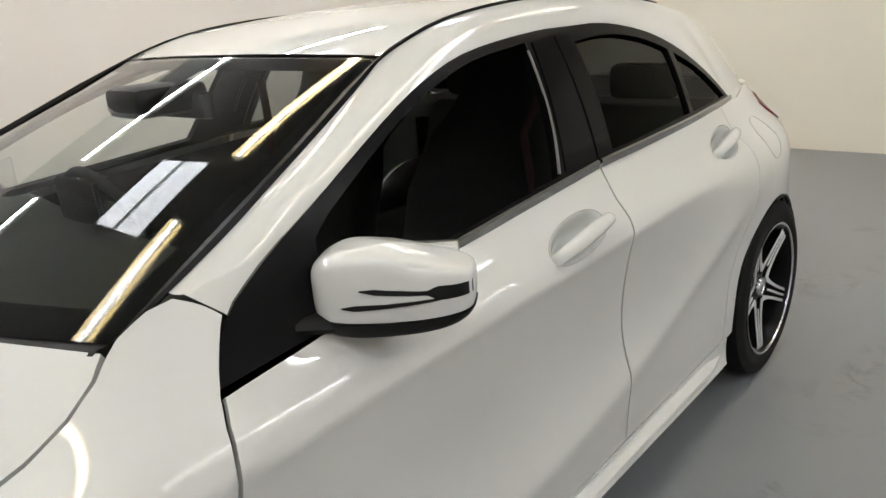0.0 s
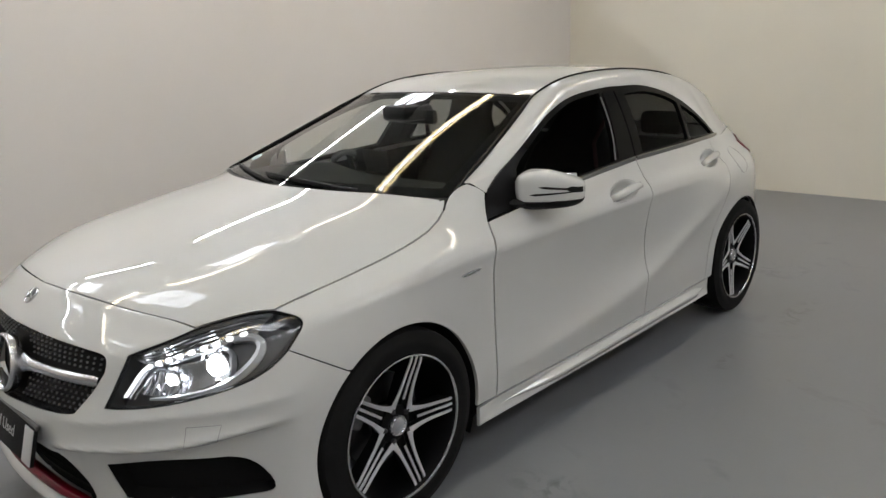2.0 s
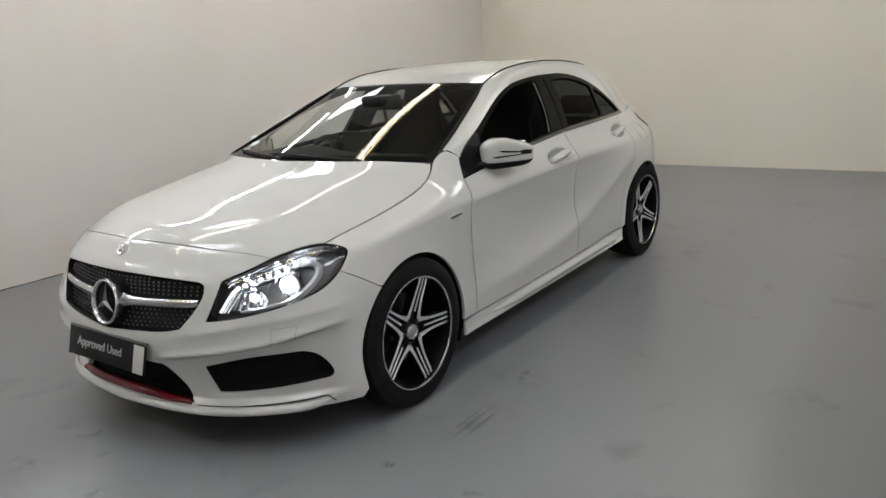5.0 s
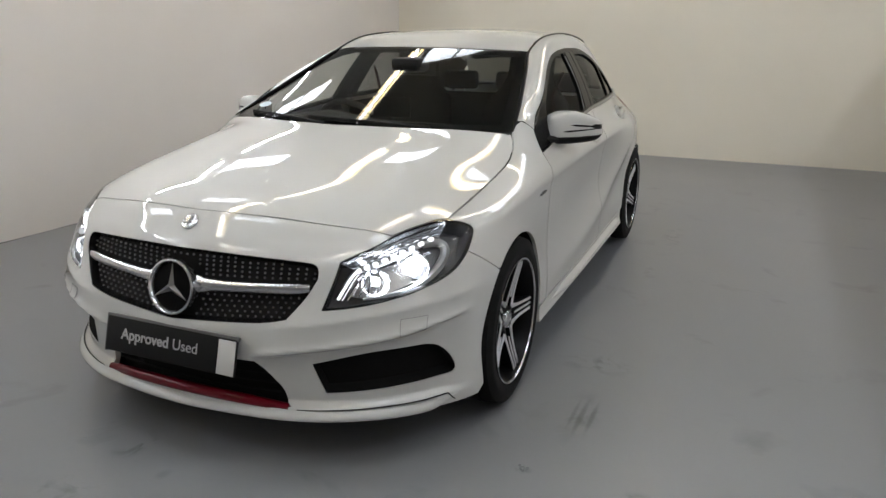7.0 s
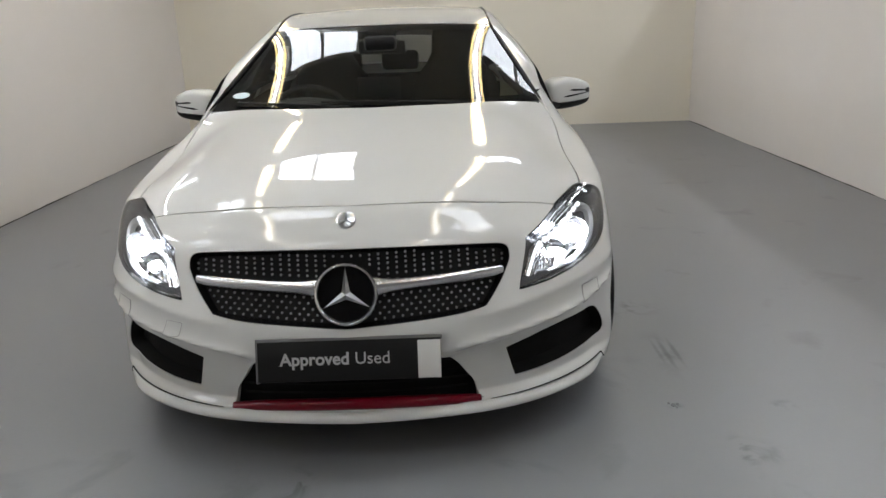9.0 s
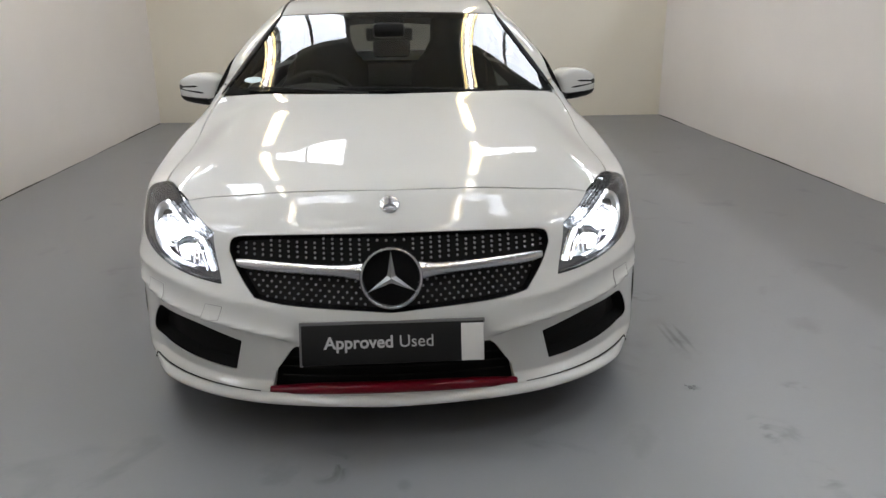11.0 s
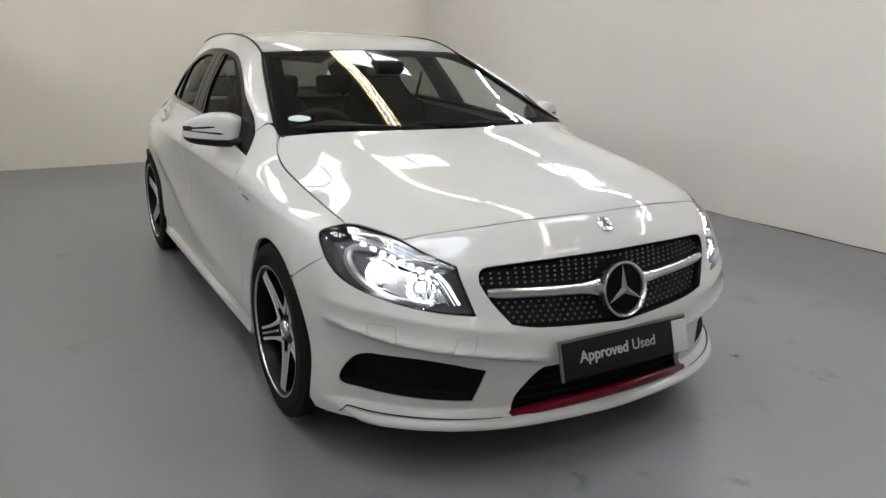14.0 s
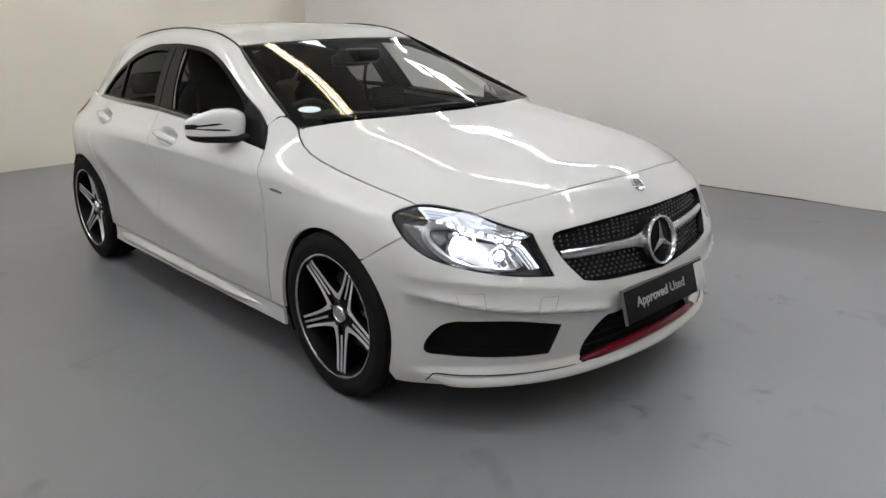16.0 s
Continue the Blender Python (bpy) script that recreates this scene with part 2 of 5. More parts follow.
def cubic(ks, vs, t):
    """Natural cubic spline."""
    ks, vs, t = np.asarray(ks, float), np.asarray(vs, float), np.asarray(t, float)
    n = len(ks)
    h = np.diff(ks)
    a, r = np.eye(n), np.zeros((n,) + vs.shape[1:])
    for k in range(1, n - 1):
        a[k, k - 1], a[k, k], a[k, k + 1] = h[k - 1], 2 * (h[k - 1] + h[k]), h[k]
        r[k] = 6 * ((vs[k + 1] - vs[k]) / h[k] - (vs[k] - vs[k - 1]) / h[k - 1])
    m = np.linalg.solve(a, r.reshape(n, -1)).reshape(r.shape)
    i = np.clip(np.searchsorted(ks, t) - 1, 0, n - 2)
    sh = (slice(None),) + (None,) * (vs.ndim - 1)
    hh, u, w = h[i][sh], (t - ks[i])[sh], (ks[i + 1] - t)[sh]
    return m[i] * w**3 / (6 * hh) + m[i + 1] * u**3 / (6 * hh) + (vs[i] / hh - m[i] * hh / 6) * w + (vs[i + 1] / hh - m[i + 1] * hh / 6) * u


def curve(points, n=24, closed=False):
    """A smooth run through points."""
    pts = np.asarray(points, float)
    if closed:
        pts = np.concatenate([pts, pts[:1]])
    d = np.r_[0, np.cumsum(np.maximum(np.linalg.norm(np.diff(pts, axis=0), axis=1), 1e-6) ** 0.5)]
    return cubic(d, pts, np.linspace(0, d[-1], n))


def blur(a, sigma):
    k = np.arange(-int(3 * sigma), int(3 * sigma) + 1)
    w = np.exp(-0.5 * (k / sigma) ** 2)
    w /= w.sum()
    pad = len(k) // 2
    p = np.concatenate([2 * a[:1] - a[1:pad + 1][::-1], a, 2 * a[-1:] - a[-pad - 1:-1][::-1]])
    return sum(wk * p[j:j + len(a)] for j, wk in enumerate(w))


def step(x):
    x = np.clip(x, 0, 1)
    return x * x * (3 - 2 * x)


# ---- the room ----
ROOM_L, ROOM_R, ROOM_B, ROOM_F, ROOM_H = -2.93, 3.41, 6.69, -8.0, 3.75


def slab(name, lo, hi, mat, label, category):
    bm = bmesh.new()
    box(bm, lo, hi)
    return tagged(part(name, bm, mat, smooth=False), label, category, kind="structure")


# low partitions part this bay from its neighbours; the roof and its rows of lights run on over them
HALL_L, HALL_R, PARTITION = -8.6, 9.0, 2.38
slab("floor", (HALL_L - 0.2, ROOM_F - 0.2, -0.1), (HALL_R + 0.2, ROOM_B + 0.2, 0), FLOOR, "grey painted concrete workshop floor with scuffs and tyre marks", "floor")
slab("wall_west", (ROOM_L - 0.1, ROOM_F, 0), (ROOM_L, ROOM_B, PARTITION), WALL, "plain magnolia painted side partition", "wall")
slab("wall_east", (ROOM_R, ROOM_F, 0), (ROOM_R + 0.1, ROOM_B, PARTITION), WALL, "plain magnolia painted side partition", "wall")
slab("wall_back", (HALL_L - 0.2, ROOM_B, 0), (HALL_R + 0.2, ROOM_B + 0.2, ROOM_H), BACKWALL, "plain cream painted end wall behind the car", "wall")
# Front and far walls are unseen, added to close the hall and bounce light.
slab("wall_front", (HALL_L - 0.2, ROOM_F - 0.2, 0), (HALL_R + 0.2, ROOM_F, ROOM_H), FARWALL, "unseen pale grey wall added facing the car's front", "wall")
slab("wall_far_west", (HALL_L - 0.2, ROOM_F, 0), (HALL_L, ROOM_B, ROOM_H), FARWALL, "unseen pale grey wall added to close the hall", "wall")
slab("wall_far_east", (HALL_R, ROOM_F, 0), (HALL_R + 0.2, ROOM_B, ROOM_H), FARWALL, "unseen pale grey wall added to close the hall", "wall")
slab("ceiling", (HALL_L - 0.2, ROOM_F - 0.2, ROOM_H), (HALL_R + 0.2, ROOM_B + 0.2, ROOM_H + 0.1), CEILING, "pale grey workshop ceiling", "ceiling")


def foot_gap(x, s, phase):
    """The uneven dark joint where a side wall meets the floor."""
    bm = bmesh.new()
    rows = []
    for y in np.arange(-5.0, ROOM_B - 0.02, 0.06):
        h = 0.0045 + 0.0035 * math.sin(2.1 * y + phase) + 0.002 * math.sin(7.3 * y + 2 * phase) + 0.001 * math.sin(23 * y)
        h = max(h, 0.0006)
        rows.append([bm.verts.new(v) for v in ((x, y, h), (x + s * 0.004, y, h), (x + s * (0.005 + h / 2), y, 0.0004))])
    for a, b in zip(rows, rows[1:]):
        for k in range(2):
            bm.faces.new((a[k], b[k], b[k + 1], a[k + 1]))
    tagged(part("trim", bm, JOINT), "thin dark dirty joint along the wall's foot", "wall joint", kind="structure")


foot_gap(ROOM_R, -1, 0.4)
foot_gap(ROOM_L, 1, 1.9)


def light_fitting(x, y, length, z, hang, warm=True):
    """A batten: a white tube between two reflector strips that glow warm themselves; hang is the length of its rods."""
    words = "long fluorescent batten, white tube between warm glowing strips" if warm else "long slim fluorescent batten with one white tube, lit"
    ob = tagged(new("ceiling_light"), words, "ceiling light", group="fluorescent battens")
    ob.location = (x, y, z)
    bm = bmesh.new()
    box(bm, (-.09, -length / 2, 0.035), (.09, length / 2, 0.09), 0.005)
    part("housing", bm, METAL, ob)
    bm = bmesh.new()
    tube(bm, [(0, -length / 2 + 0.03, 0), (0, length / 2 - 0.03, 0)], 0.023, 12)
    part("tube", bm, TUBE if warm else WESTTUBE if x < 0 else EASTTUBE, ob, "white lit tube")
    for side in (-1, 1) if warm else ():
        bm = bmesh.new()
        tube(bm, [(side * 0.066, -length / 2 + 0.03, .010), (side * 0.066, length / 2 - 0.03, .010)], 0.015, 10)
        part("strip", bm, WARMSTRIP, ob, "warm reflector strip with its own glow")
    if hang:
        for dy in (-0.35, 0.35):
            bm = bmesh.new()
            tube(bm, [(0, dy * length, 0.08), (0, dy * length, 0.08 + hang)], 0.008, 6)
            part("hanger", bm, METAL, ob)
    return ob


def roof_light(x, y, w, d, z):
    ob = tagged(new("rooflight"), "bright daylight rooflight in two panes", "rooflight", group="rooflights")
    ob.location = (x, y, z)
    for k in (-1, 1):
        bm = bmesh.new()
        box(bm, (k * w / 4 - w / 4 + 0.02, -d / 2, -0.01), (k * w / 4 + w / 4 - 0.02, d / 2, 0.0))
        part("pane", bm, SKYPANE, ob)
    for lo, hi in (((-w / 2 - 0.05, -d / 2 - 0.05), (w / 2 + 0.05, -d / 2)), ((-w / 2 - 0.05, d / 2), (w / 2 + 0.05, d / 2 + 0.05)), ((-0.02, -d / 2), (0.02, d / 2))):
        bm = bmesh.new()
        box(bm, (*lo, -0.03), (*hi, 0.0))
        part("frame", bm, METAL, ob)
    return ob


# Outermost rows and the two front runs are unseen, added for more light.
for x in (-6.9, -4.3, -1.65, 1.0, 4.0, 6.65):
    runs_ = [(-5.8, -4.3), (-4.0, -2.5), (-2.1, -0.85), (-0.5, 0.95), (1.4, 3.75), (4.15, 5.6)]
    for a, b in runs_[2 * (x > 3):]:
        light_fitting(x, (a + b) / 2, b - a, 3.5, ROOM_H - 3.58, -2 < x < 2)
for x in (-3.84, -1.10, 1.64, 4.40):
    for y, d in ((-3.2, .45), (-1.0, .7), (3.80, .48))[x > 3:]:
        roof_light(x, y, 1.0, d, ROOM_H - 0.002)
roof_light(-2.5, 1.08, 0.75, 0.65, ROOM_H - 0.002)

# ---- the car: its outer skin ----
# Plan outline of the flank, from the middle of the nose round to the middle of the tail.
PLAN = [(0, -0.853), (0.25, -0.836), (0.47, -0.783), (0.665, -0.665), (0.795, -0.505), (0.870, -0.30), (0.887, 0.0), (0.886, 0.45), (0.886, 1.1),
        (0.886, 1.65), (0.888, 2.2), (0.883, 2.62), (0.842, 2.95), (0.742, 3.19), (0.56, 3.34), (0.30, 3.415), (0, 3.42)]
# Each belt: heights and insets from the plan outline, as (station, value).
BELTS = [
    ([(0, .185), (3, .185), (4.3, .178), (5.2, .168), (7, .188), (10, .205), (11, .22), (13, .24), (16, .24)],
     [(0, .03), (2, .03), (4, .02), (5, .0), (6, .01), (7, .006), (10, .0), (10.5, .01), (11, .03), (13, .05), (16, .06)]),
    ([(0, .25), (4, .25), (7, .242), (10, .262), (12, .30), (16, .32)],
     [(0, .03), (3, .025), (5, -.008), (6, .002), (7, .014), (10, .018), (11, .004), (13, .02), (16, .03)]),
    ([(0, .37), (4, .37), (7, .36), (10, .38), (16, .42)],
     [(0, .01), (2, .01), (4, 0), (5, 0), (6, 0), (7, .015), (8.5, .024), (10, .018), (11, 0), (13, .01), (16, .01)]),
    ([(0, .49), (4, .49), (7, .49), (10, .51), (16, .55)],
     [(0, 0), (2, .008), (4, 0), (6, 0), (7, .022), (8.5, .041), (9.5, .038), (10.3, .02), (11, 0), (13, 0), (16, 0)]),
    ([(0, .60), (4, .595), (7, .62), (10, .66), (16, .68)],
     [(0, .045), (2, .04), (3, .03), (4, .018), (5, .008), (6, 0), (7, .022), (8.5, .043), (9.5, .036), (10.5, .008), (11, 0), (13, .015), (16, .02)]),
    ([(0, .70), (2, .695), (4, .69), (5, .705), (6, .745), (7, .795), (8, .818), (9, .828), (10, .83), (16, .81)],
     [(0, .064), (1, .066), (2, .073), (3, .065), (4, .048), (5, .03), (6, .020), (7, .0205), (8, .0195), (9, .020), (10, .022), (11, .024), (13, .03), (16, .04)]),
    ([(0, .765), (2, .75), (3, .738), (4, .745), (5, .765), (6, .80), (7, .872), (8, .893), (9, .907), (10, .917), (11, .918), (16, .92)],
     [(0, .108), (1, .11), (2, .12), (3, .11), (4, .088), (5, .062), (6, .052), (7, .052), (8, .057), (9, .064), (10, .084), (11, .118), (12, .12), (13, .105), (16, .08)]),
    ([(0, .816), (1, .81), (2, .793), (3, .773), (4, .783), (5, .796), (6, .828), (6.4, .855), (6.7, .892), (7, .985), (8, .99), (9, 1.02), (10, 1.035), (11, 1.03), (16, 1.0)],
     [(0, .164), (1, .165), (2, .17), (3, .15), (4, .135), (5, .125), (6, .141), (6.4, .144), (6.7, .15), (6.93, .160), (7.15, .118), (7.5, .108), (8, .112), (9, .124), (10, .145), (11, .19), (12, .20), (13, .18), (16, .15)]),
    ([(0, .835), (2, .808), (4, .797), (5, .808), (6, .842), (6.5, .885), (7, 1.03), (8, 1.04), (9, 1.08), (10, 1.095), (11, 1.09), (16, 1.05)],
     [(0, .215), (2, .22), (4, .175), (5, .175), (6, .19), (6.5, .20), (6.93, .20), (7.2, .15), (8, .145), (9, .158), (10, .178), (11, .225), (13, .21), (16, .18)]),
]


class Skin:
    """The flank as a fine sheet over station u and belt v."""

    def __init__(self):
        self.us, self.vs = np.linspace(0, 16, 401), np.linspace(0, 8, 241)
        ku = np.arange(-3, 20)
        plan = np.array([(-p[0], p[1]) for p in PLAN[3:0:-1]] + PLAN + [(-p[0], p[1]) for p in PLAN[-2:-5:-1]])
        xy = cubic(ku, plan, self.us)
        d = cubic(ku, plan, self.us + 1e-3) - cubic(ku, plan, self.us - 1e-3)
        n = np.stack([-d[:, 1], d[:, 0]], 1)
        n /= np.linalg.norm(n, axis=1, keepdims=True)          # points inward
        rows = []
        for zs, ins in BELTS:
            z = self.sym(zs)
            i = self.sym(ins)
            rows.append(np.stack([xy[:, 0] + n[:, 0] * i, xy[:, 1] + n[:, 1] * i, z], 1))
        rows = np.array(rows)
        rows[:, 0, 0] = rows[:, -1, 0] = 0
        grid = cubic(np.arange(9), rows, self.vs).transpose(1, 0, 2)      # u, v, xyz
        self.grid = self.relief(grid, n)
        self.grid[0, :, 0] = self.grid[-1, :, 0] = 0
        du, dv = np.gradient(self.grid, axis=0), np.gradient(self.grid, axis=1)
        du[0, :, 1:] = du[-1, :, 1:] = 0
        nn = np.cross(du, dv)
        nn /= np.linalg.norm(nn, axis=2, keepdims=True)
        if nn[200, 80, 0] < 0:
            nn = -nn
        self.normal = nn
        nu, nv = len(self.us), len(self.vs)
        faces = [(i * nv + j, (i + 1) * nv + j, (i + 1) * nv + j + 1, i * nv + j + 1) for i in range(nu - 1) for j in range(nv - 1)]
        from mathutils.bvhtree import BVHTree
        self.tree = BVHTree.FromPolygons([Vector(p) for p in self.grid.reshape(-1, 3)], faces)

    def sym(self, knots):
        ks, vs = zip(*knots)
        vals = pchip(ks, vs, self.us)
        n = 40
        long = np.concatenate([vals[1:n + 1][::-1], vals, vals[-n - 1:-1][::-1]])
        return blur(long, 6)[n:-n]

    def relief(self, g, n):
        """The flank's crease and the bumper's blade and hollows."""
        z, u = g[:, :, 2], self.us[:, None] + 0 * g[:, :, 2]
        crease = pchip([4.6, 6, 7, 8, 9, 10, 11], [.75, .772, .802, .822, .829, .834, .836], u)
        amount = pchip([4.8, 6.2, 7.2, 8.6, 9.4, 10.2], [0, .007, .0125, .0125, .008, 0], u)
        push = amount * np.exp(-(np.sqrt((z - crease) ** 2 + 0.003**2) - 0.003) / np.where(z > crease, 0.075, 0.034))
        sweep_y = g[:, :, 1]
        sweep = pchip([.45, .65, .9, 1.25, 1.5, 1.75, 2.0, 2.32, 2.6], [.335, .345, .362, .40, .435, .49, .57, .70, .79], sweep_y)
        strong = pchip([.42, .8, 1.5, 2.1, 2.4, 2.62], [0, .013, .028, .028, .012, 0], sweep_y) * (u > 5.5) * (u < 11.5)
        off = z - sweep
        push = push + strong * np.exp(-(np.sqrt(off**2 + 0.022**2) - 0.022) / np.where(off > 0, 0.095, 0.08))
        blade = pchip([1.0, 1.6, 3, 4, 5], [.40, .425, .465, .495, .515], u)
        on = step((u - 1.0) / 0.5) * step((4.75 - u) / 0.8)
        push = push - on * 0.027 * step((blade - z) / 0.022) * step((z - 0.215) / 0.03) + on * 0.016 * np.exp(-np.abs(z - blade - 0.004) / 0.018)
        # shoulder fold below the lamps
        fold = pchip([1.2, 2, 3, 4, 4.8], [.497, .518, .548, .563, .574], u)
        d = z - fold
        push = push + step((u - 1.2) / 0.9) * step((4.95 - u) / 0.7) * 0.013 * np.exp(-(np.sqrt(d**2 + 0.005**2) - 0.005) / np.where(d > 0, 0.05, 0.024))
        g = g.copy()
        g[:, :, 0] -= n[:, None, 0] * push
        g[:, :, 1] -= n[:, None, 1] * push
        return g

    def find(self, p):
        """(u, v) under a place: (y, z) looks from the side, (x, y, z) takes the nearest spot."""
        if len(p) == 2:
            hit = self.tree.ray_cast(Vector((3, p[0], p[1])), Vector((-1, 0, 0)))
        else:
            hit = self.tree.find_nearest(Vector(p))
        if hit[0] is None:
            hit = self.tree.find_nearest(Vector((0.85, p[0], p[1])))
        nv = len(self.vs)
        i, j = divmod(hit[2], nv - 1)
        a, b, c = (Vector(self.grid[i, j]), Vector(self.grid[i + 1, j]), Vector(self.grid[i, j + 1]))
        e, f, w = b - a, c - a, hit[0] - a
        s = np.linalg.lstsq(np.array([[e.x, f.x], [e.y, f.y], [e.z, f.z]]), np.array(w), rcond=None)[0]
        return ((i + float(np.clip(s[0], 0, 1))) * 16 / 400, (j + float(np.clip(s[1], 0, 1))) * 8 / 240)

    def at(self, uv):
        uv = np.asarray(uv, float)
        a, b = np.clip(uv[:, 0] * 25, 0, 399.999), np.clip(uv[:, 1] * 30, 0, 239.999)
        i, j = a.astype(int), b.astype(int)
        s, t = (a - i)[:, None], (b - j)[:, None]
        out = []
        for g in (self.grid, self.normal):
            out.append(g[i, j] * (1 - s) * (1 - t) + g[i + 1, j] * s * (1 - t) + g[i, j + 1] * (1 - s) * t + g[i + 1, j + 1] * s * t)
        return out[0], out[1] / np.linalg.norm(out[1], axis=1, keepdims=True)


def inside(poly, pts):
    poly, pts = np.asarray(poly), np.asarray(pts)
    a, b = poly, np.roll(poly, -1, axis=0)
    out = np.zeros(len(pts), bool)
    for (x1, y1), (x2, y2) in zip(a, b):
        if y1 != y2:
            out ^= ((y1 > pts[:, 1]) != (y2 > pts[:, 1])) & (pts[:, 0] < (x2 - x1) * (pts[:, 1] - y1) / (y2 - y1) + x1)
    return out


def edge_distance(poly, pts):
    a, b = np.asarray(poly), np.roll(np.asarray(poly), -1, axis=0)
    best = np.full(len(pts), 9.0)
    for p, q in zip(a, b):
        d = q - p
        t = np.clip(((pts - p) @ d) / max(d @ d, 1e-12), 0, 1)
        best = np.minimum(best, np.linalg.norm(pts - p - t[:, None] * d, axis=1))
    return best


def densify(poly, gap):
    out = []
    for p, q in zip(poly, np.roll(poly, -1, axis=0)):
        n = max(1, int(np.linalg.norm(q - p) / gap))
        out += [p + (q - p) * k / n for k in range(n)]
    return np.array(out)


def shrink(poly, d):
    """The outline drawn in by d."""
    p = np.asarray(poly)
    area = 0.5 * np.sum(p[:, 0] * np.roll(p[:, 1], -1) - np.roll(p[:, 0], -1) * p[:, 1])
    t = np.roll(p, -1, axis=0) - np.roll(p, 1, axis=0)
    t /= np.maximum(np.linalg.norm(t, axis=1, keepdims=True), 1e-9)
    n = np.stack([-t[:, 1], t[:, 0]], 1) * (1 if area > 0 else -1)
    return p + n * d


def sheet(outline, holes, gap, place):
    """Fills a flat outline less its holes with triangles and lays it on place(points) -> places, normals."""
    from mathutils.geometry import delaunay_2d_cdt
    loops = [densify(np.asarray(outline, float), gap)] + [densify(np.asarray(h, float), gap) for h in holes]
    lo, hi = loops[0].min(0), loops[0].max(0)
    gx, gy = np.meshgrid(np.arange(lo[0], hi[0], gap), np.arange(lo[1], hi[1], gap))
    pts = np.stack([gx.ravel(), gy.ravel()], 1)
    pts[:, 0] += (np.round((pts[:, 1] - lo[1]) / gap) % 2) * gap / 2
    keep = inside(loops[0], pts)
    for loop in loops:
        keep &= edge_distance(loop, pts) > gap * 0.45
    for h in loops[1:]:
        keep &= ~inside(h, pts)
    pts = pts[keep]
    verts, edges = [], []
    for loop in loops:
        n0 = len(verts)
        verts += [Vector(p) for p in loop]
        edges += [(n0 + k, n0 + (k + 1) % len(loop)) for k in range(len(loop))]
    verts += [Vector(p) for p in pts]
    v2, _, f2, _, _, _ = delaunay_2d_cdt(verts, edges, [], 0, 1e-7)
    v2 = np.array([tuple(v) for v in v2])
    f2 = np.array([f for f in f2 if len(f) == 3])
    mid = v2[f2].mean(1)
    keep = inside(loops[0], mid)
    for h in loops[1:]:
        keep &= ~inside(h, mid)
    f2 = f2[keep]
    p3, n3 = place(v2)
    fn = np.cross(p3[f2[:, 1]] - p3[f2[:, 0]], p3[f2[:, 2]] - p3[f2[:, 0]])
    flip = (fn * n3[f2[:, 0]]).sum(1) < 0
    f2[flip] = f2[flip][:, ::-1]
    return p3, n3, f2


def shell(p, n, f, depth):
    """Adds a rim turned inward round a sheet's free edges."""
    count = {}
    for t in f:
        for a, b in ((t[0], t[1]), (t[1], t[2]), (t[2], t[0])):
            count[(a, b)] = count.get((a, b), 0) + 1
    rim = [(a, b) for a, b in count if (b, a) not in count and (abs(p[a][0]) > 1e-4 or abs(p[b][0]) > 1e-4)]
    verts, normals, faces = [p], [n], [tuple(t) for t in f]
    base = len(p)
    for k, (a, b) in enumerate(rim):
        side = np.cross(p[b] - p[a], n[a])
        side /= max(np.linalg.norm(side), 1e-9)
        verts.append(np.array([p[a], p[b], p[b] - n[b] * depth, p[a] - n[a] * depth]))
        normals.append(np.array([side] * 4))
        o = base + 4 * k
        faces.append((o + 1, o, o + 3, o + 2))
    return np.concatenate(verts), np.concatenate(normals), faces


def mirrored(p, n, f):
    return p * [-1, 1, 1], n * [-1, 1, 1], [tuple(t)[::-1] for t in f]


def both(p, n, f):
    q, m, g = mirrored(p, n, f)
    o = len(p)
    return np.concatenate([p, q]), np.concatenate([n, m]), list(f) + [tuple(k + o for k in t) for t in g]


SKIN = Skin()
SCALE = np.array([0.29, 0.105])          # metres a station and a belt, about


def on_skin(outline, holes=(), gap=0.018, lift=0.0, inset=0.0018, depth=0.014):
    """A panel of the flank inside an outline of places, or of ("uv", u, v)."""
    def flat(loop):
        return np.array([(q[1], q[2]) if q[0] == "uv" else SKIN.find(q) for q in loop]) * SCALE

    def place(v):
        p, n = SKIN.at(v / SCALE)
        return p + n * lift, n
    out = densify(flat(outline), gap)
    seam = out[:, 0] < 0.004
    out = shrink(out, inset)
    out[seam, 0] = 0
    p, n, f = sheet(out, [shrink(densify(flat(h), gap * 0.6), -inset) for h in holes], gap, place)
    return shell(p, n, f, depth) if depth else (p, n, [tuple(t) for t in f])


def pair(name, got, mat, parent, label=""):
    """The same part on the car's left and right."""
    return [mesh_object(name, p, f, mat, parent, label, n) for p, n, f in (got, mirrored(*got))]


car = tagged(new("car"), "white five-door hatchback with black and silver alloy wheels, headlamps lit", "car")

def runs(*segments, n=12):
    """An outline out of smooth runs that meet in corners."""
    out = []
    for seg in segments:
        pts = curve(seg, n if len(seg) > 2 else 2)
        out += [tuple(p) for p in pts[:-1]]
    return out


def arc(y, z, r, a, b, n=20):
    return [(y + r * math.cos(radians(a + (b - a) * k / n)), z + r * math.sin(radians(a + (b - a) * k / n))) for k in range(n + 1)]


HOOD_SIDE = [(.742, -.345, .785), (.746, -.25, .797), (.745, -.1, .815), (.744, 0, .83), (.747, .15, .858), (.75, .25, .883), (.742, .33, .918), (.724, .385, .95), (.705, .41, .98)]
HOOD_FRONT = [(0, -.69, .816), (.2, -.672, .812), (.4, -.625, .798), (.55, -.562, .779), (.630, -.527, .757)]
LAMP_TOP = [(.524, -.676, .698), (.580, -.612, .727), (.630, -.527, .757), (.680, -.447, .777), (.716, -.382, .786), (.742, -.345, .785)]
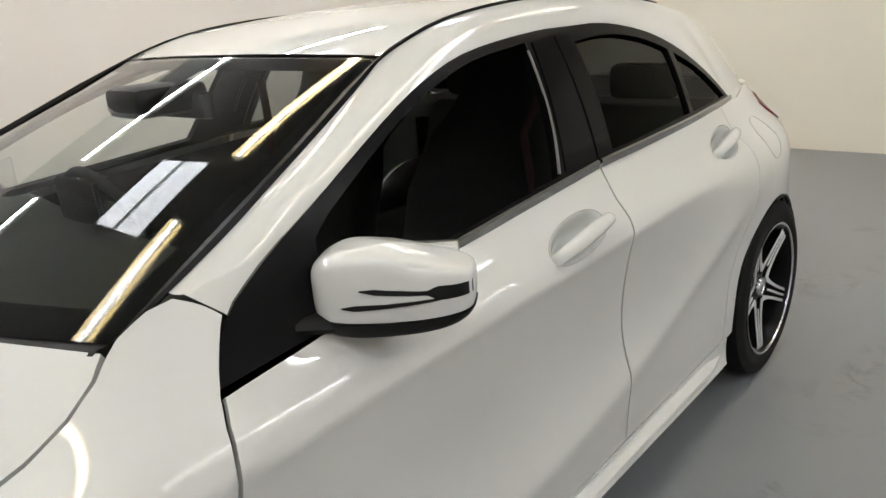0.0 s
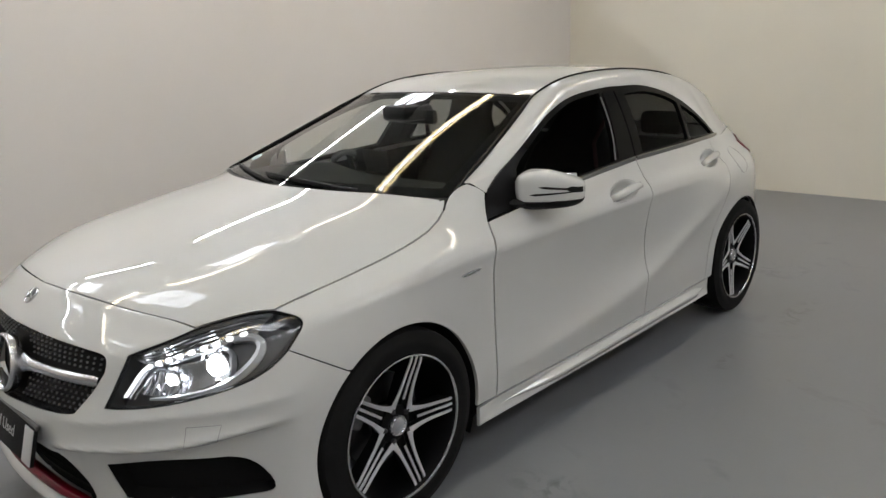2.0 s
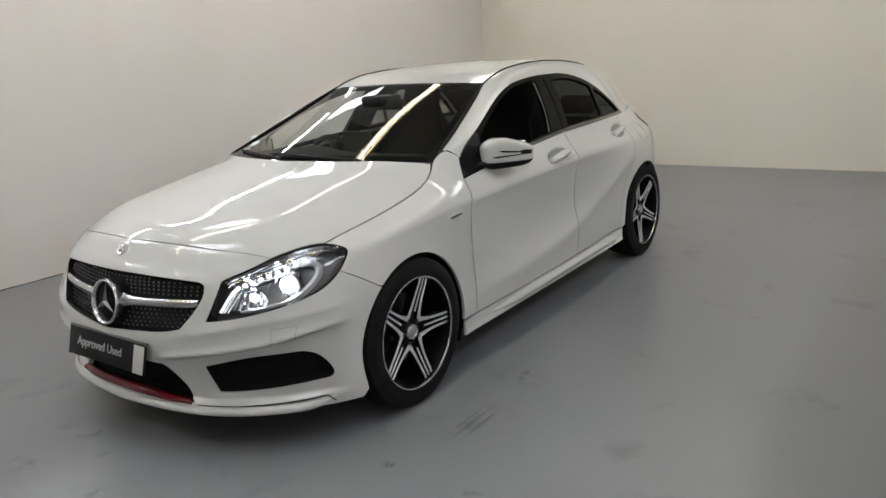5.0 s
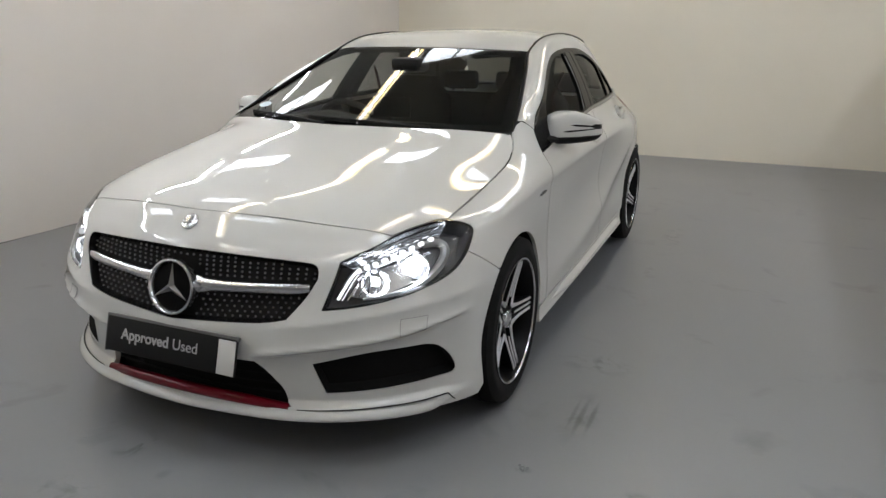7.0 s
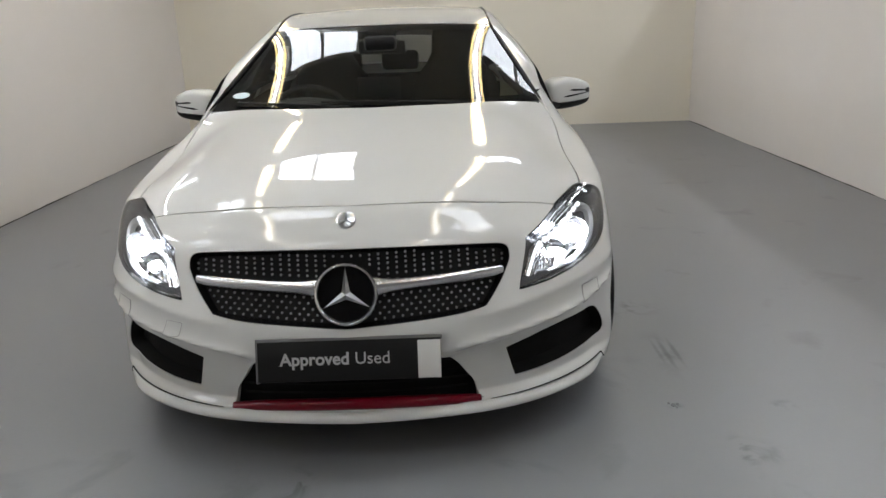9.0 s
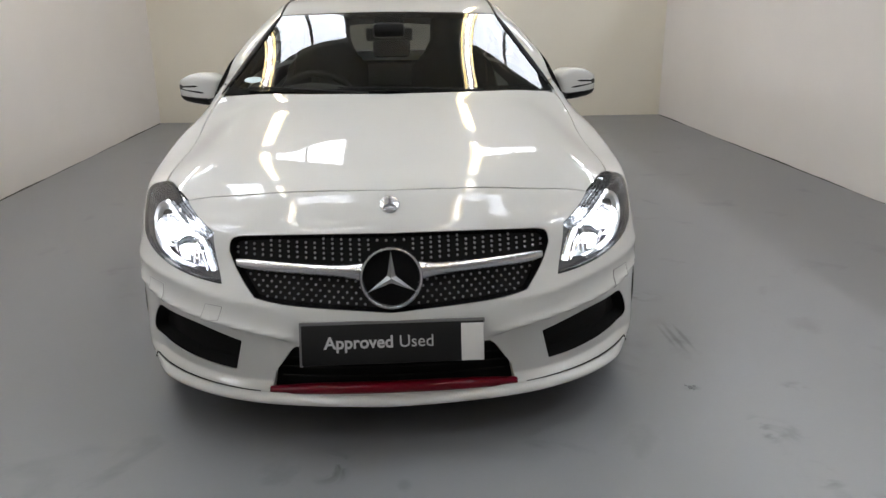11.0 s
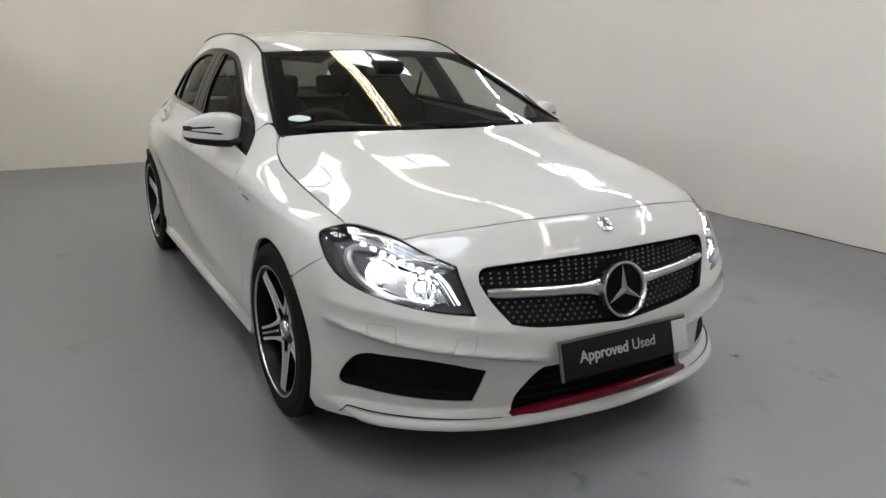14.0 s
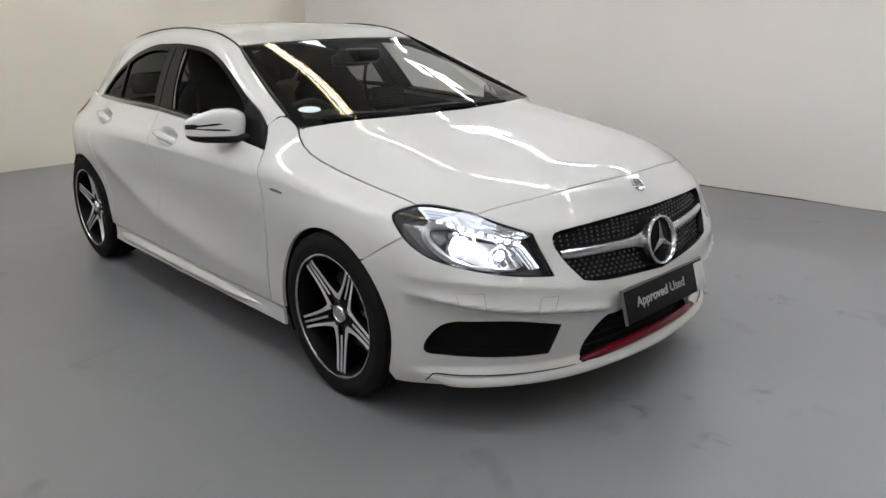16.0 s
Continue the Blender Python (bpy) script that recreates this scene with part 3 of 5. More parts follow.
LAMP_REAR = [(.742, -.345, .785), (.776, -.320, .774), (.801, -.302, .760), (.811, -.303, .745), (.814, -.33, .716), (.816, -.36, .688)]
LAMP_LOW = [(.816, -.36, .688), (.806, -.430, .645), (.740, -.553, .604), (.61, -.682, .572), (.497, -.746, .560)]
LAMP_IN = [(.497, -.746, .560), (.513, -.716, .625), (.523, -.692, .672), (.524, -.676, .698)]
GRILLE = ([(0, -.79, .714), (.26, -.763, .708), (.42, -.722, .697)], [(.42, -.722, .697), (.463, -.711, .685), (.471, -.722, .651)],
          [(.471, -.722, .651), (.447, -.75, .60), (.398, -.794, .533)], [(.398, -.794, .533), (.32, -.82, .519), (.168, -.855, .511), (0, -.872, .50)])
FOG = ([(.46, -.755, .375), (.62, -.67, .411), (.75, -.54, .413)], [(.75, -.54, .413), (.785, -.48, .385), (.803, -.43, .303), (.783, -.47, .287)],
       [(.783, -.47, .287), (.70, -.58, .278), (.49, -.724, .269)], [(.49, -.724, .269), (.46, -.755, .375)])
INTAKE = ([(0, -.862, .385), (.20, -.85, .385), (.29, -.825, .379)], [(.29, -.825, .379), (.318, -.81, .35), (.385, -.775, .228)], [(.385, -.775, .228), (.2, -.82, .224), (0, -.843, .222)])
GAP_A = [(.508, .897), (.488, .852), (.478, .80), (.475, .719), (.484, .54), (.476, .262)]
GAP_B = [(1.582, .272), (1.59, .458), (1.598, .61), (1.602, .79), (1.618, .91), (1.617, .99)]
GAP_C = [(2.235, .287), (2.258, .42), (2.33, .57), (2.42, .70), (2.49, .85), (2.52, 1.002)]
BELT = [(.508, .897), (1.0, .95), (1.25, .968), (1.612, .992), (1.93, .999), (2.4, 1.003), (2.665, 1.001)]
FRONT_ARCH, REAR_ARCH = (.02, .31, .35), (2.67, .305, .358)


def belt_z(y):
    return float(np.interp(y, [p[0] for p in BELT], [p[1] for p in BELT]))


def belt_run(a, b, n=10):
    return [(y, belt_z(y)) for y in np.linspace(a, b, n)]


# front bumper with its nose, openings for grille, intake, lamps and side grilles
front_arch = arc(*FRONT_ARCH, 198, 128)
half = on_skin(runs(HOOD_FRONT, LAMP_TOP[2::-1], LAMP_IN[::-1], LAMP_LOW[::-1], [(.816, -.36, .688), (.846, -.285, .641), (.870, -.205, .591)])
               + front_arch[::-1] + [(-.335, .172), ("uv", 4.0, 0.0), ("uv", 0.0, 0.0)]
               + runs(*[s[::-1] for s in INTAKE[::-1]]) + [(0, -.862, .385)] + runs(*[s[::-1] for s in GRILLE[::-1]]) + [(0, -.79, .714)],
               [runs(*FOG)], gap=0.009, depth=0.02)
bumper = mesh_object("front_bumper", *[both(*half)[k] for k in (0, 2)], WHITE, car, "glossy white front bumper", both(*half)[1])

wing = on_skin(runs(GAP_A) + [(.476, .262)] + arc(*FRONT_ARCH, -8, 127, 26)
               + runs([(.870, -.205, .591), (.846, -.285, .641), (.816, -.36, .688)], LAMP_REAR[::-1], HOOD_SIDE) + [(.708, .428, .988), (.700, .478, 1.008), (.692, .52, 1.026), (.568, .986), (.545, .955), (.525, .925)], gap=0.014)
pair("front_wing", wing, WHITE, car, "glossy white front wing")


def handle_loop(y0, y1, z, grow=0.0):
    """Oval edge of the recess behind a door handle."""
    return [((y0 + y1) / 2 - .012 + (.124 + grow) * math.cos(a), z + .018 + (.036 + grow) * math.sin(a) + .013 * math.cos(a)) for a in np.linspace(0, 2 * math.pi, 40, endpoint=False)]


HANDLES = ((1.272, 1.548, .862), (2.228, 2.520, .893))
front_door = on_skin(runs(GAP_A, [(.476, .262), (1.03, .265), (1.582, .272)], GAP_B) + belt_run(1.617, .508), [handle_loop(*HANDLES[0])], gap=0.015)
front_doors = pair("front_door", front_door, WHITE, car)
rear_door = on_skin(runs(GAP_B[::-1], [(1.582, .272), (1.9, .278), (2.235, .287)], GAP_C) + belt_run(2.52, 1.617), [handle_loop(*HANDLES[1])], gap=0.015)
rear_doors = pair("rear_door", rear_door, WHITE, car)
sill = on_skin([(.376, .25), (.476, .258), (1.03, .261), (1.59, .268), (2.235, .283), (2.275, .285), ("uv", 10.1, 0.0), ("uv", 6.85, 0.0)], gap=0.02)
pair("side_skirt", sill, WHITE, car, "white sculpted side skirt")
quarter = on_skin(runs(GAP_C[::-1]) + [(2.235, .287), (2.285, .287)] + arc(*REAR_ARCH, 182, 40, 26) + [("uv", 12.6, 3.6), ("uv", 13.4, 3.7), ("uv", 13.4, 6.95), ("uv", 12.2, 6.9), (2.75, .996)], gap=0.016, inset=0.0008)
pair("rear_wing", quarter, WHITE, car, "glossy white rear wing with swelling haunch")
rear_low = on_skin(arc(*REAR_ARCH, 39, 0, 10) + [("uv", 12.05, 0.0), ("uv", 16, 0.0), ("uv", 16, 3.8), ("uv", 13.4, 3.7), ("uv", 12.6, 3.6)], gap=0.02)
q = both(*rear_low)
mesh_object("rear_bumper", q[0], q[2], WHITE, car, "glossy white rear bumper", q[1])
hatch = on_skin([("uv", 13.4, 3.7), ("uv", 16, 3.8), ("uv", 16, 7.4), ("uv", 13.4, 7.2)], gap=0.02)
q = both(*hatch)
mesh_object("tailgate", q[0], q[2], WHITE, car, "glossy white tailgate", q[1])

# bonnet
HOOD_OUT = runs(HOOD_FRONT, LAMP_TOP[2:], HOOD_SIDE, [(.705, .41, .98), (.55, .318, .995), (.3, .218, 1.003), (0, .175, 1.004)])


HOOD_X, HOOD_Y = np.linspace(0, .80, 41), np.linspace(-.76, .50, 64)


def hood_solve():
    """The bonnet as the smoothest sheet that meets the nose, the wings, the scuttle and a middle line."""
    nx, ny = len(HOOD_X), len(HOOD_Y)
    m, r = np.zeros((nx * ny, nx * ny)), np.zeros(nx * ny)

    def add(i, j, w, value=0.0, weight=1.0):
        idx = [np.abs(a) * ny + b for a, b in zip(i, j)]
        for a in range(len(idx)):
            for b in range(len(idx)):
                np.add.at(m, (idx[a], idx[b]), w[a] * w[b] * weight)
            np.add.at(r, idx[a], w[a] * value * weight)
    ii, jj = [g.ravel() for g in np.meshgrid(np.arange(nx), np.arange(ny), indexing="ij")]
    for stencil, weight in (([(-1, 0, -1), (0, 0, 3), (1, 0, -3), (2, 0, 1)], 1), ([(0, -1, -1), (0, 0, 3), (0, 1, -3), (0, 2, 1)], 1),
                            ([(-1, 0, -1), (0, 0, 2), (1, 0, -1), (-1, 1, 1), (0, 1, -2), (1, 1, 1)], 3), ([(0, -1, -1), (0, 0, 2), (0, 1, -1), (1, -1, 1), (1, 0, -2), (1, 1, 1)], 3),
                            ([(-1, 0, 1), (0, 0, -2), (1, 0, 1)], .004), ([(0, -1, 1), (0, 0, -2), (0, 1, 1)], .004)):
        ok = np.ones(len(ii), bool)
        for di, dj, w in stencil:
            ok &= (ii + di < nx) & (jj + dj >= 0) & (jj + dj < ny)
        add([ii[ok] + di for di, dj, w in stencil], [jj[ok] + dj for di, dj, w in stencil], [w for di, dj, w in stencil], 0.0, weight)

    def pin(p, weight):
        p = np.asarray(p, float)
        a, b = np.clip(p[:, 0] / .02, 0, nx - 1.001), np.clip((p[:, 1] + .76) / .02, 0, ny - 1.001)
        i, j = a.astype(int), b.astype(int)
        s, t = a - i, b - j
        add([i, i + 1, i, i + 1], [j, j, j + 1, j + 1], [(1 - s) * (1 - t), s * (1 - t), (1 - s) * t, s * t], p[:, 2], weight)
    outline = densify(np.array([(p[0], p[1]) for p in HOOD_OUT] + [(0, .175)]), .01)
    near = SKIN.grid[:185, 130:].reshape(-1, 3)
    near = near[(near[:, 1] < .40) & (near[:, 0] < .79) & (near[:, 1] > -.75)]
    gap = edge_distance(outline[outline[:, 0] > .001], near[:, :2])
    near = near[~inside(outline, near[:, :2]) & (gap < .022)]
    pin(near, .03)
    pin([p for p in HOOD_OUT], .08)

    def middle(y):
        d = .175 - np.maximum(y, -.45)
        return 1.002 - .155 * d - .0518 * d**2 - .217 * np.maximum(0, -.45 - y)
    y = np.linspace(-.62, .17, 34)
    pin(np.stack([0 * y, y, middle(y)], 1), .3)
    # a broad shallow crown up to the shoulder ridges, which drop off to the wings
    for x, front in ((.12, -.60), (.24, -.55), (.36, -.48), (.46, -.40), (.54, -.32)):
        y = np.linspace(front, .16, 24)
        pin(np.stack([x + 0 * y, y, middle(y) - .09 * x**2 - .12 * x**4], 1), .15)
    return np.linalg.solve(m + 1e-9 * np.eye(nx * ny), r).reshape(nx, ny)


HOOD_Z = hood_solve()


def hood_height(x, y):
    """Bicubic look-up in the solved sheet."""
    a, b = np.clip(np.abs(x) / .02, 0, len(HOOD_X) - 1.001), np.clip((np.asarray(y) + .76) / .02, 0, len(HOOD_Y) - 1.001)
    i, j = a.astype(int), b.astype(int)

    def weights(t):
        return [(1 - t) ** 3 / 6, (3 * t**3 - 6 * t**2 + 4) / 6, (-3 * t**3 + 3 * t**2 + 3 * t + 1) / 6, t**3 / 6]
    wx, wy = weights(a - i), weights(b - j)
    z = 0.0
    for p in range(4):
        for q in range(4):
            z = z + wx[p] * wy[q] * HOOD_Z[np.minimum(np.abs(i + p - 1), len(HOOD_X) - 1), np.clip(j + q - 1, 0, len(HOOD_Y) - 1)]
    return z


def hood_place(v):
    x, y = v[:, 0], v[:, 1]
    z = hood_height(x, y)
    e = 0.004
    n = np.stack([-(hood_height(x + e, y) - hood_height(x - e, y)) / (2 * e), -(hood_height(x, y + e) - hood_height(x, y - e)) / (2 * e), np.ones_like(x)], 1)
    n[np.abs(x) < 1e-6, 0] = 0
    return np.stack([x, y, z], 1), n / np.linalg.norm(n, axis=1, keepdims=True)


flat_hood = densify(np.array([(p[0], p[1]) for p in HOOD_OUT] + [(0, .175)]), 0.015)
seam = flat_hood[:, 0] < 1e-5
flat_hood = shrink(flat_hood, 0.0030)
flat_hood[seam, 0] = 0
half = both(*shell(*sheet(flat_hood, [], 0.014, hood_place), 0.02))
mesh_object("bonnet", half[0], half[2], WHITE, car, "glossy white bonnet", half[1])

# roof, windscreen and pillars hang between these edge lines
EDGE = np.array([(.710, .425, .985), (.655, .68, 1.089), (.597, .93, 1.198), (.545, 1.14, 1.293), (.535, 1.35, 1.352), (.53, 1.65, 1.382), (.53, 2.0, 1.383), (.53, 2.35, 1.352), (.515, 2.7, 1.287), (.49, 2.98, 1.205)])
EDGE_AT = np.array([0, .12, .24, .35, .45, .56, .68, .79, .91, 1.0])
DLO_TOP = [(.508, .897), (.526, .926), (.566, .983), (.601, 1.01), (.671, 1.05), (.821, 1.118), (1.044, 1.208), (1.171, 1.249), (1.324, 1.283), (1.62, 1.307), (1.93, 1.306), (2.26, 1.243), (2.46, 1.147), (2.58, 1.066), (2.64, 1.019), (2.665, 1.001)]


def side_x(y, z):
    y, z = np.asarray(y, float), np.asarray(z, float)
    return 0.802 - 0.55 * (z - 0.93) - 0.075 * np.clip((y - 1.75) / 0.9, 0, 2) ** 2 - 0.03 * np.clip((0.75 - y) / 0.3, 0, 1) + 0.022 * np.clip((z - 0.93) * (1.33 - z) / 0.04, 0, 1)


def side_place(lift):
    def place(v):
        y, z = v[:, 0], v[:, 1]
        x = side_x(y, z)
        e = 0.01
        n = np.stack([np.ones_like(y), -(side_x(y + e, z) - side_x(y - e, z)) / (2 * e), -(side_x(y, z + e) - side_x(y, z - e)) / (2 * e)], 1)
        n /= np.linalg.norm(n, axis=1, keepdims=True)
        return np.stack([x, y, z], 1) + n * lift, n
    return place


def edge_line(t):
    t = np.atleast_1d(np.asarray(t, float))
    low_part, high_part = cubic(EDGE_AT[:4], EDGE[:4], np.minimum(t, .35)), cubic(EDGE_AT[3:], EDGE[3:], np.maximum(t, .35))
    return np.where((t < .35)[:, None], low_part, high_part)


def grid_mesh(name, g, mat, parent, label="", up=(0, 0, 1)):
    """A smooth sheet out of a grid of places."""
    g = np.asarray(g)
    nu, nv = g.shape[:2]
    n = np.cross(np.gradient(g, axis=0), np.gradient(g, axis=1)).reshape(-1, 3)
    n /= np.maximum(np.linalg.norm(n, axis=1, keepdims=True), 1e-9)
    faces = [(i * nv + j, (i + 1) * nv + j, (i + 1) * nv + j + 1, i * nv + j + 1) for i in range(nu - 1) for j in range(nv - 1)]
    if n.mean(0) @ np.array(up) < 0:
        n, faces = -n, [f[::-1] for f in faces]
    return mesh_object(name, g.reshape(-1, 3), faces, mat, parent, label, n)


def crown(t0, t1, mid, n=40, m=41, power=2.0, inset=0.006):
    """Sheet between the left and right edge lines with a middle line."""
    ts = np.linspace(t0, t1, n)
    e = edge_line(ts)
    c = cubic(np.linspace(0, 1, len(mid)), np.array(mid, float), np.linspace(0, 1, n))
    s = np.linspace(-1, 1, m)
    g = np.empty((n, m, 3))
    w = 1 - np.abs(s) ** power
    g[:, :, 0] = s * (e[:, :1] - inset)
    g[:, :, 1] = e[:, 1:2] + (c[:, :1] - e[:, 1:2]) * w
    g[:, :, 2] = e[:, 2:3] + (c[:, 1:2] - e[:, 2:3]) * w
    return g


screen_grid = crown(0.0, 0.35, [(.235, .988), (.44, 1.070), (.65, 1.151), (.865, 1.231), (1.08, 1.307)])
windscreen = grid_mesh("windscreen", screen_grid, SCREEN, car, "clear raked windscreen")
roof_grid = crown(0.356, 1.0, [(1.09, 1.311), (1.40, 1.367), (1.73, 1.405), (2.1, 1.412), (2.5, 1.375), (2.85, 1.305), (3.05, 1.245)], n=60, power=2.4)
grid_mesh("roof", roof_grid, WHITE, car, "glossy white roof panel")

ts = np.linspace(.045, 1, 90)
low_y = edge_line(ts)[:, 1] + np.interp(ts, [.045, .12, .35, .6, .8, 1], [.05, .10, .10, .02, .02, .05])
low_z = pchip([p[0] for p in DLO_TOP] + [2.80, 3.03], [p[1] for p in DLO_TOP] + [.985, .945], low_y)
low = np.stack([low_y, low_z], 1)
low3 = np.stack([side_x(low[:, 0], low[:, 1]) + 0.002, low[:, 0], low[:, 1]], 1)
top3 = edge_line(ts)
ws = np.linspace(0, 1, 12)
out_dir = np.stack([0.8 + 0 * ts, -0.25 + 0.5 * ts, 0.6 + 0 * ts], 1)
out_dir /= np.linalg.norm(out_dir, axis=1, keepdims=True)
rail = top3[:, None] * (1 - ws)[None, :, None] + low3[:, None] * ws[None, :, None] + 0.016 * 4 * (ws * (1 - ws))[None, :, None] * (step(ts / .16) * (1 - step((ts - .72) / .25)))[:, None, None] * out_dir[:, None]
for k in range(14):
    # the pillar's foot grows out of the wing
    keep = float(step(np.array((ts[k] - .045) / .10)))
    for j in range(12):
        spot = SKIN.tree.find_nearest(Vector(rail[k, j]))[0]
        hold = 1 - (1 - keep) * min(1, j / 3)
        rail[k, j] = rail[k, j] * hold + np.array(spot) * (1 - hold)
for sx in (1, -1):
    grid_mesh("roof_pillar", rail * [sx, 1, 1], WHITE, car, "white pillar and roof rail", (sx, 0, 0.5))
    bm = bmesh.new()
    line = edge_line(np.linspace(0, .84, 90)) * [sx, 1, 1] + [0, 0, 0.001]
    tube(bm, line[::3], [.003, .0055, .008, .0095] + [.0105] * 7 + [.008] + [.0055] * 16 + [.004, .002], 6)
    part("roof_moulding", bm, GLOSSBLACK, car, "black moulding strip beside the roof")


# side windows
def outline_inset(loop, d):
    return shrink(densify(np.asarray(loop, float), 0.012), d)


dlo = runs(DLO_TOP, n=40) + belt_run(2.665, .508, 24)[:-1]
dlo = outline_inset(dlo, 0.0)
front_pane = runs([(.735, .949), (.742, 1.038), (.80, 1.080), (1.005, 1.172), (1.22, 1.242), (1.355, 1.268), (1.55, 1.284)], [(1.55, 1.284), (1.495, 1.13), (1.435, 1.0)], [(1.435, 1.0), (1.2, .982), (.735, .949)], n=14)
rear_pane = runs([(1.69, 1.012), (1.725, 1.13), (1.76, 1.27)], [(1.76, 1.27), (1.95, 1.274), (2.15, 1.244), (2.272, 1.205)], [(2.272, 1.205), (2.24, 1.11), (2.215, 1.022)], [(2.215, 1.022), (1.95, 1.018), (1.69, 1.012)], n=14)
quarter_pane = runs([(2.245, 1.020), (2.27, 1.11), (2.302, 1.192)], [(2.302, 1.192), (2.43, 1.137), (2.54, 1.068), (2.605, 1.02)], [(2.605, 1.02), (2.245, 1.020)], n=10)
frame_got = shell(*sheet(dlo, [front_pane, rear_pane, quarter_pane], 0.03, side_place(0.003)), 0.02)
pair("window_surround", frame_got, GLOSSBLACK, car, "gloss black window surround")
for pane, nm, mt in ((front_pane, "front_door_window", SIDEGLASS), (rear_pane, "rear_door_window", PRIVACY), (quarter_pane, "quarter_window", PRIVACY)):
    p, n, f = sheet(outline_inset(pane, -0.006), [], 0.05, side_place(-0.006))
    pair(nm, (p, n, [tuple(t) for t in f]), mt, car, "tinted side window")


# gloss panels on the pillar between the doors, and the window channel
PILLAR = material("gloss pillar panel", (.004, .004, .0045), .14, spec=.07)
for loop, nm in (([(1.465, 1.004), (1.602, 1.004), (1.672, 1.288), (1.578, 1.282)], "front"), ([(1.614, 1.004), (1.672, 1.006), (1.742, 1.288), (1.684, 1.288)], "rear")):
    p, n, f = sheet(loop, [], 0.03, side_place(0.006))
    pair("pillar_panel", shell(p, n, f, .006), PILLAR, car, "gloss black pillar panel beside the door window")
CHANNEL = material("grey window channel", (.16, .16, .16), .4)
for s_ in (1, -1):
    bm = bmesh.new()
    line = [(s_ * (float(side_x(y, z)) + .003), y, z) for y, z in curve([(1.546, 1.268), (1.498, 1.13), (1.440, 1.006)], 12)]
    tube(bm, line, .0035, 6)
    part("window_channel", bm, CHANNEL, car, "thin grey channel at the window's rear edge")

BELTMETAL = material("belt metal", (.36, .365, .37), .20, metal=1.0)


# ---- wheels ----
CALLIPER = material("cast grey calliper", (.20, .20, .205), .5, metal=.4, noise_scale=40, noise_amount=.15)


def ribbon(bm, line, widths, face, depth, taper=0.003):
    """A raised bar along (r, off) points in the wheel's plane; face(r) is its height outward."""
    pts = np.asarray(line, float)
    d = np.gradient(pts, axis=0)
    d /= np.linalg.norm(d, axis=1, keepdims=True)
    nrm = np.stack([-d[:, 1], d[:, 0]], 1)
    rows = []
    for p, n, w in zip(pts, nrm, widths):
        rows.append([])
        for side, down in ((-1, depth), (-1, taper), (-0.8, 0), (0.8, 0), (1, taper), (1, depth)):
            q = p + n * w / 2 * side
            rows[-1].append(bm.verts.new((face(math.hypot(*q)) - down, q[0], q[1])))
    for a, b in zip(rows, rows[1:]):
        for k in range(5):
            bm.faces.new((a[k], a[k + 1], b[k + 1], b[k]))
    bm.faces.new(rows[0])
    bm.faces.new(rows[-1][::-1])


def spun(bm, angle):
    bmesh.ops.rotate(bm, verts=bm.verts, cent=(0, 0, 0), matrix=Matrix.Rotation(radians(angle), 3, "X"))
    return bm


def face_height(r):
    return 0.066 + 0.026 * min(1.0, r / 0.217) ** 1.6


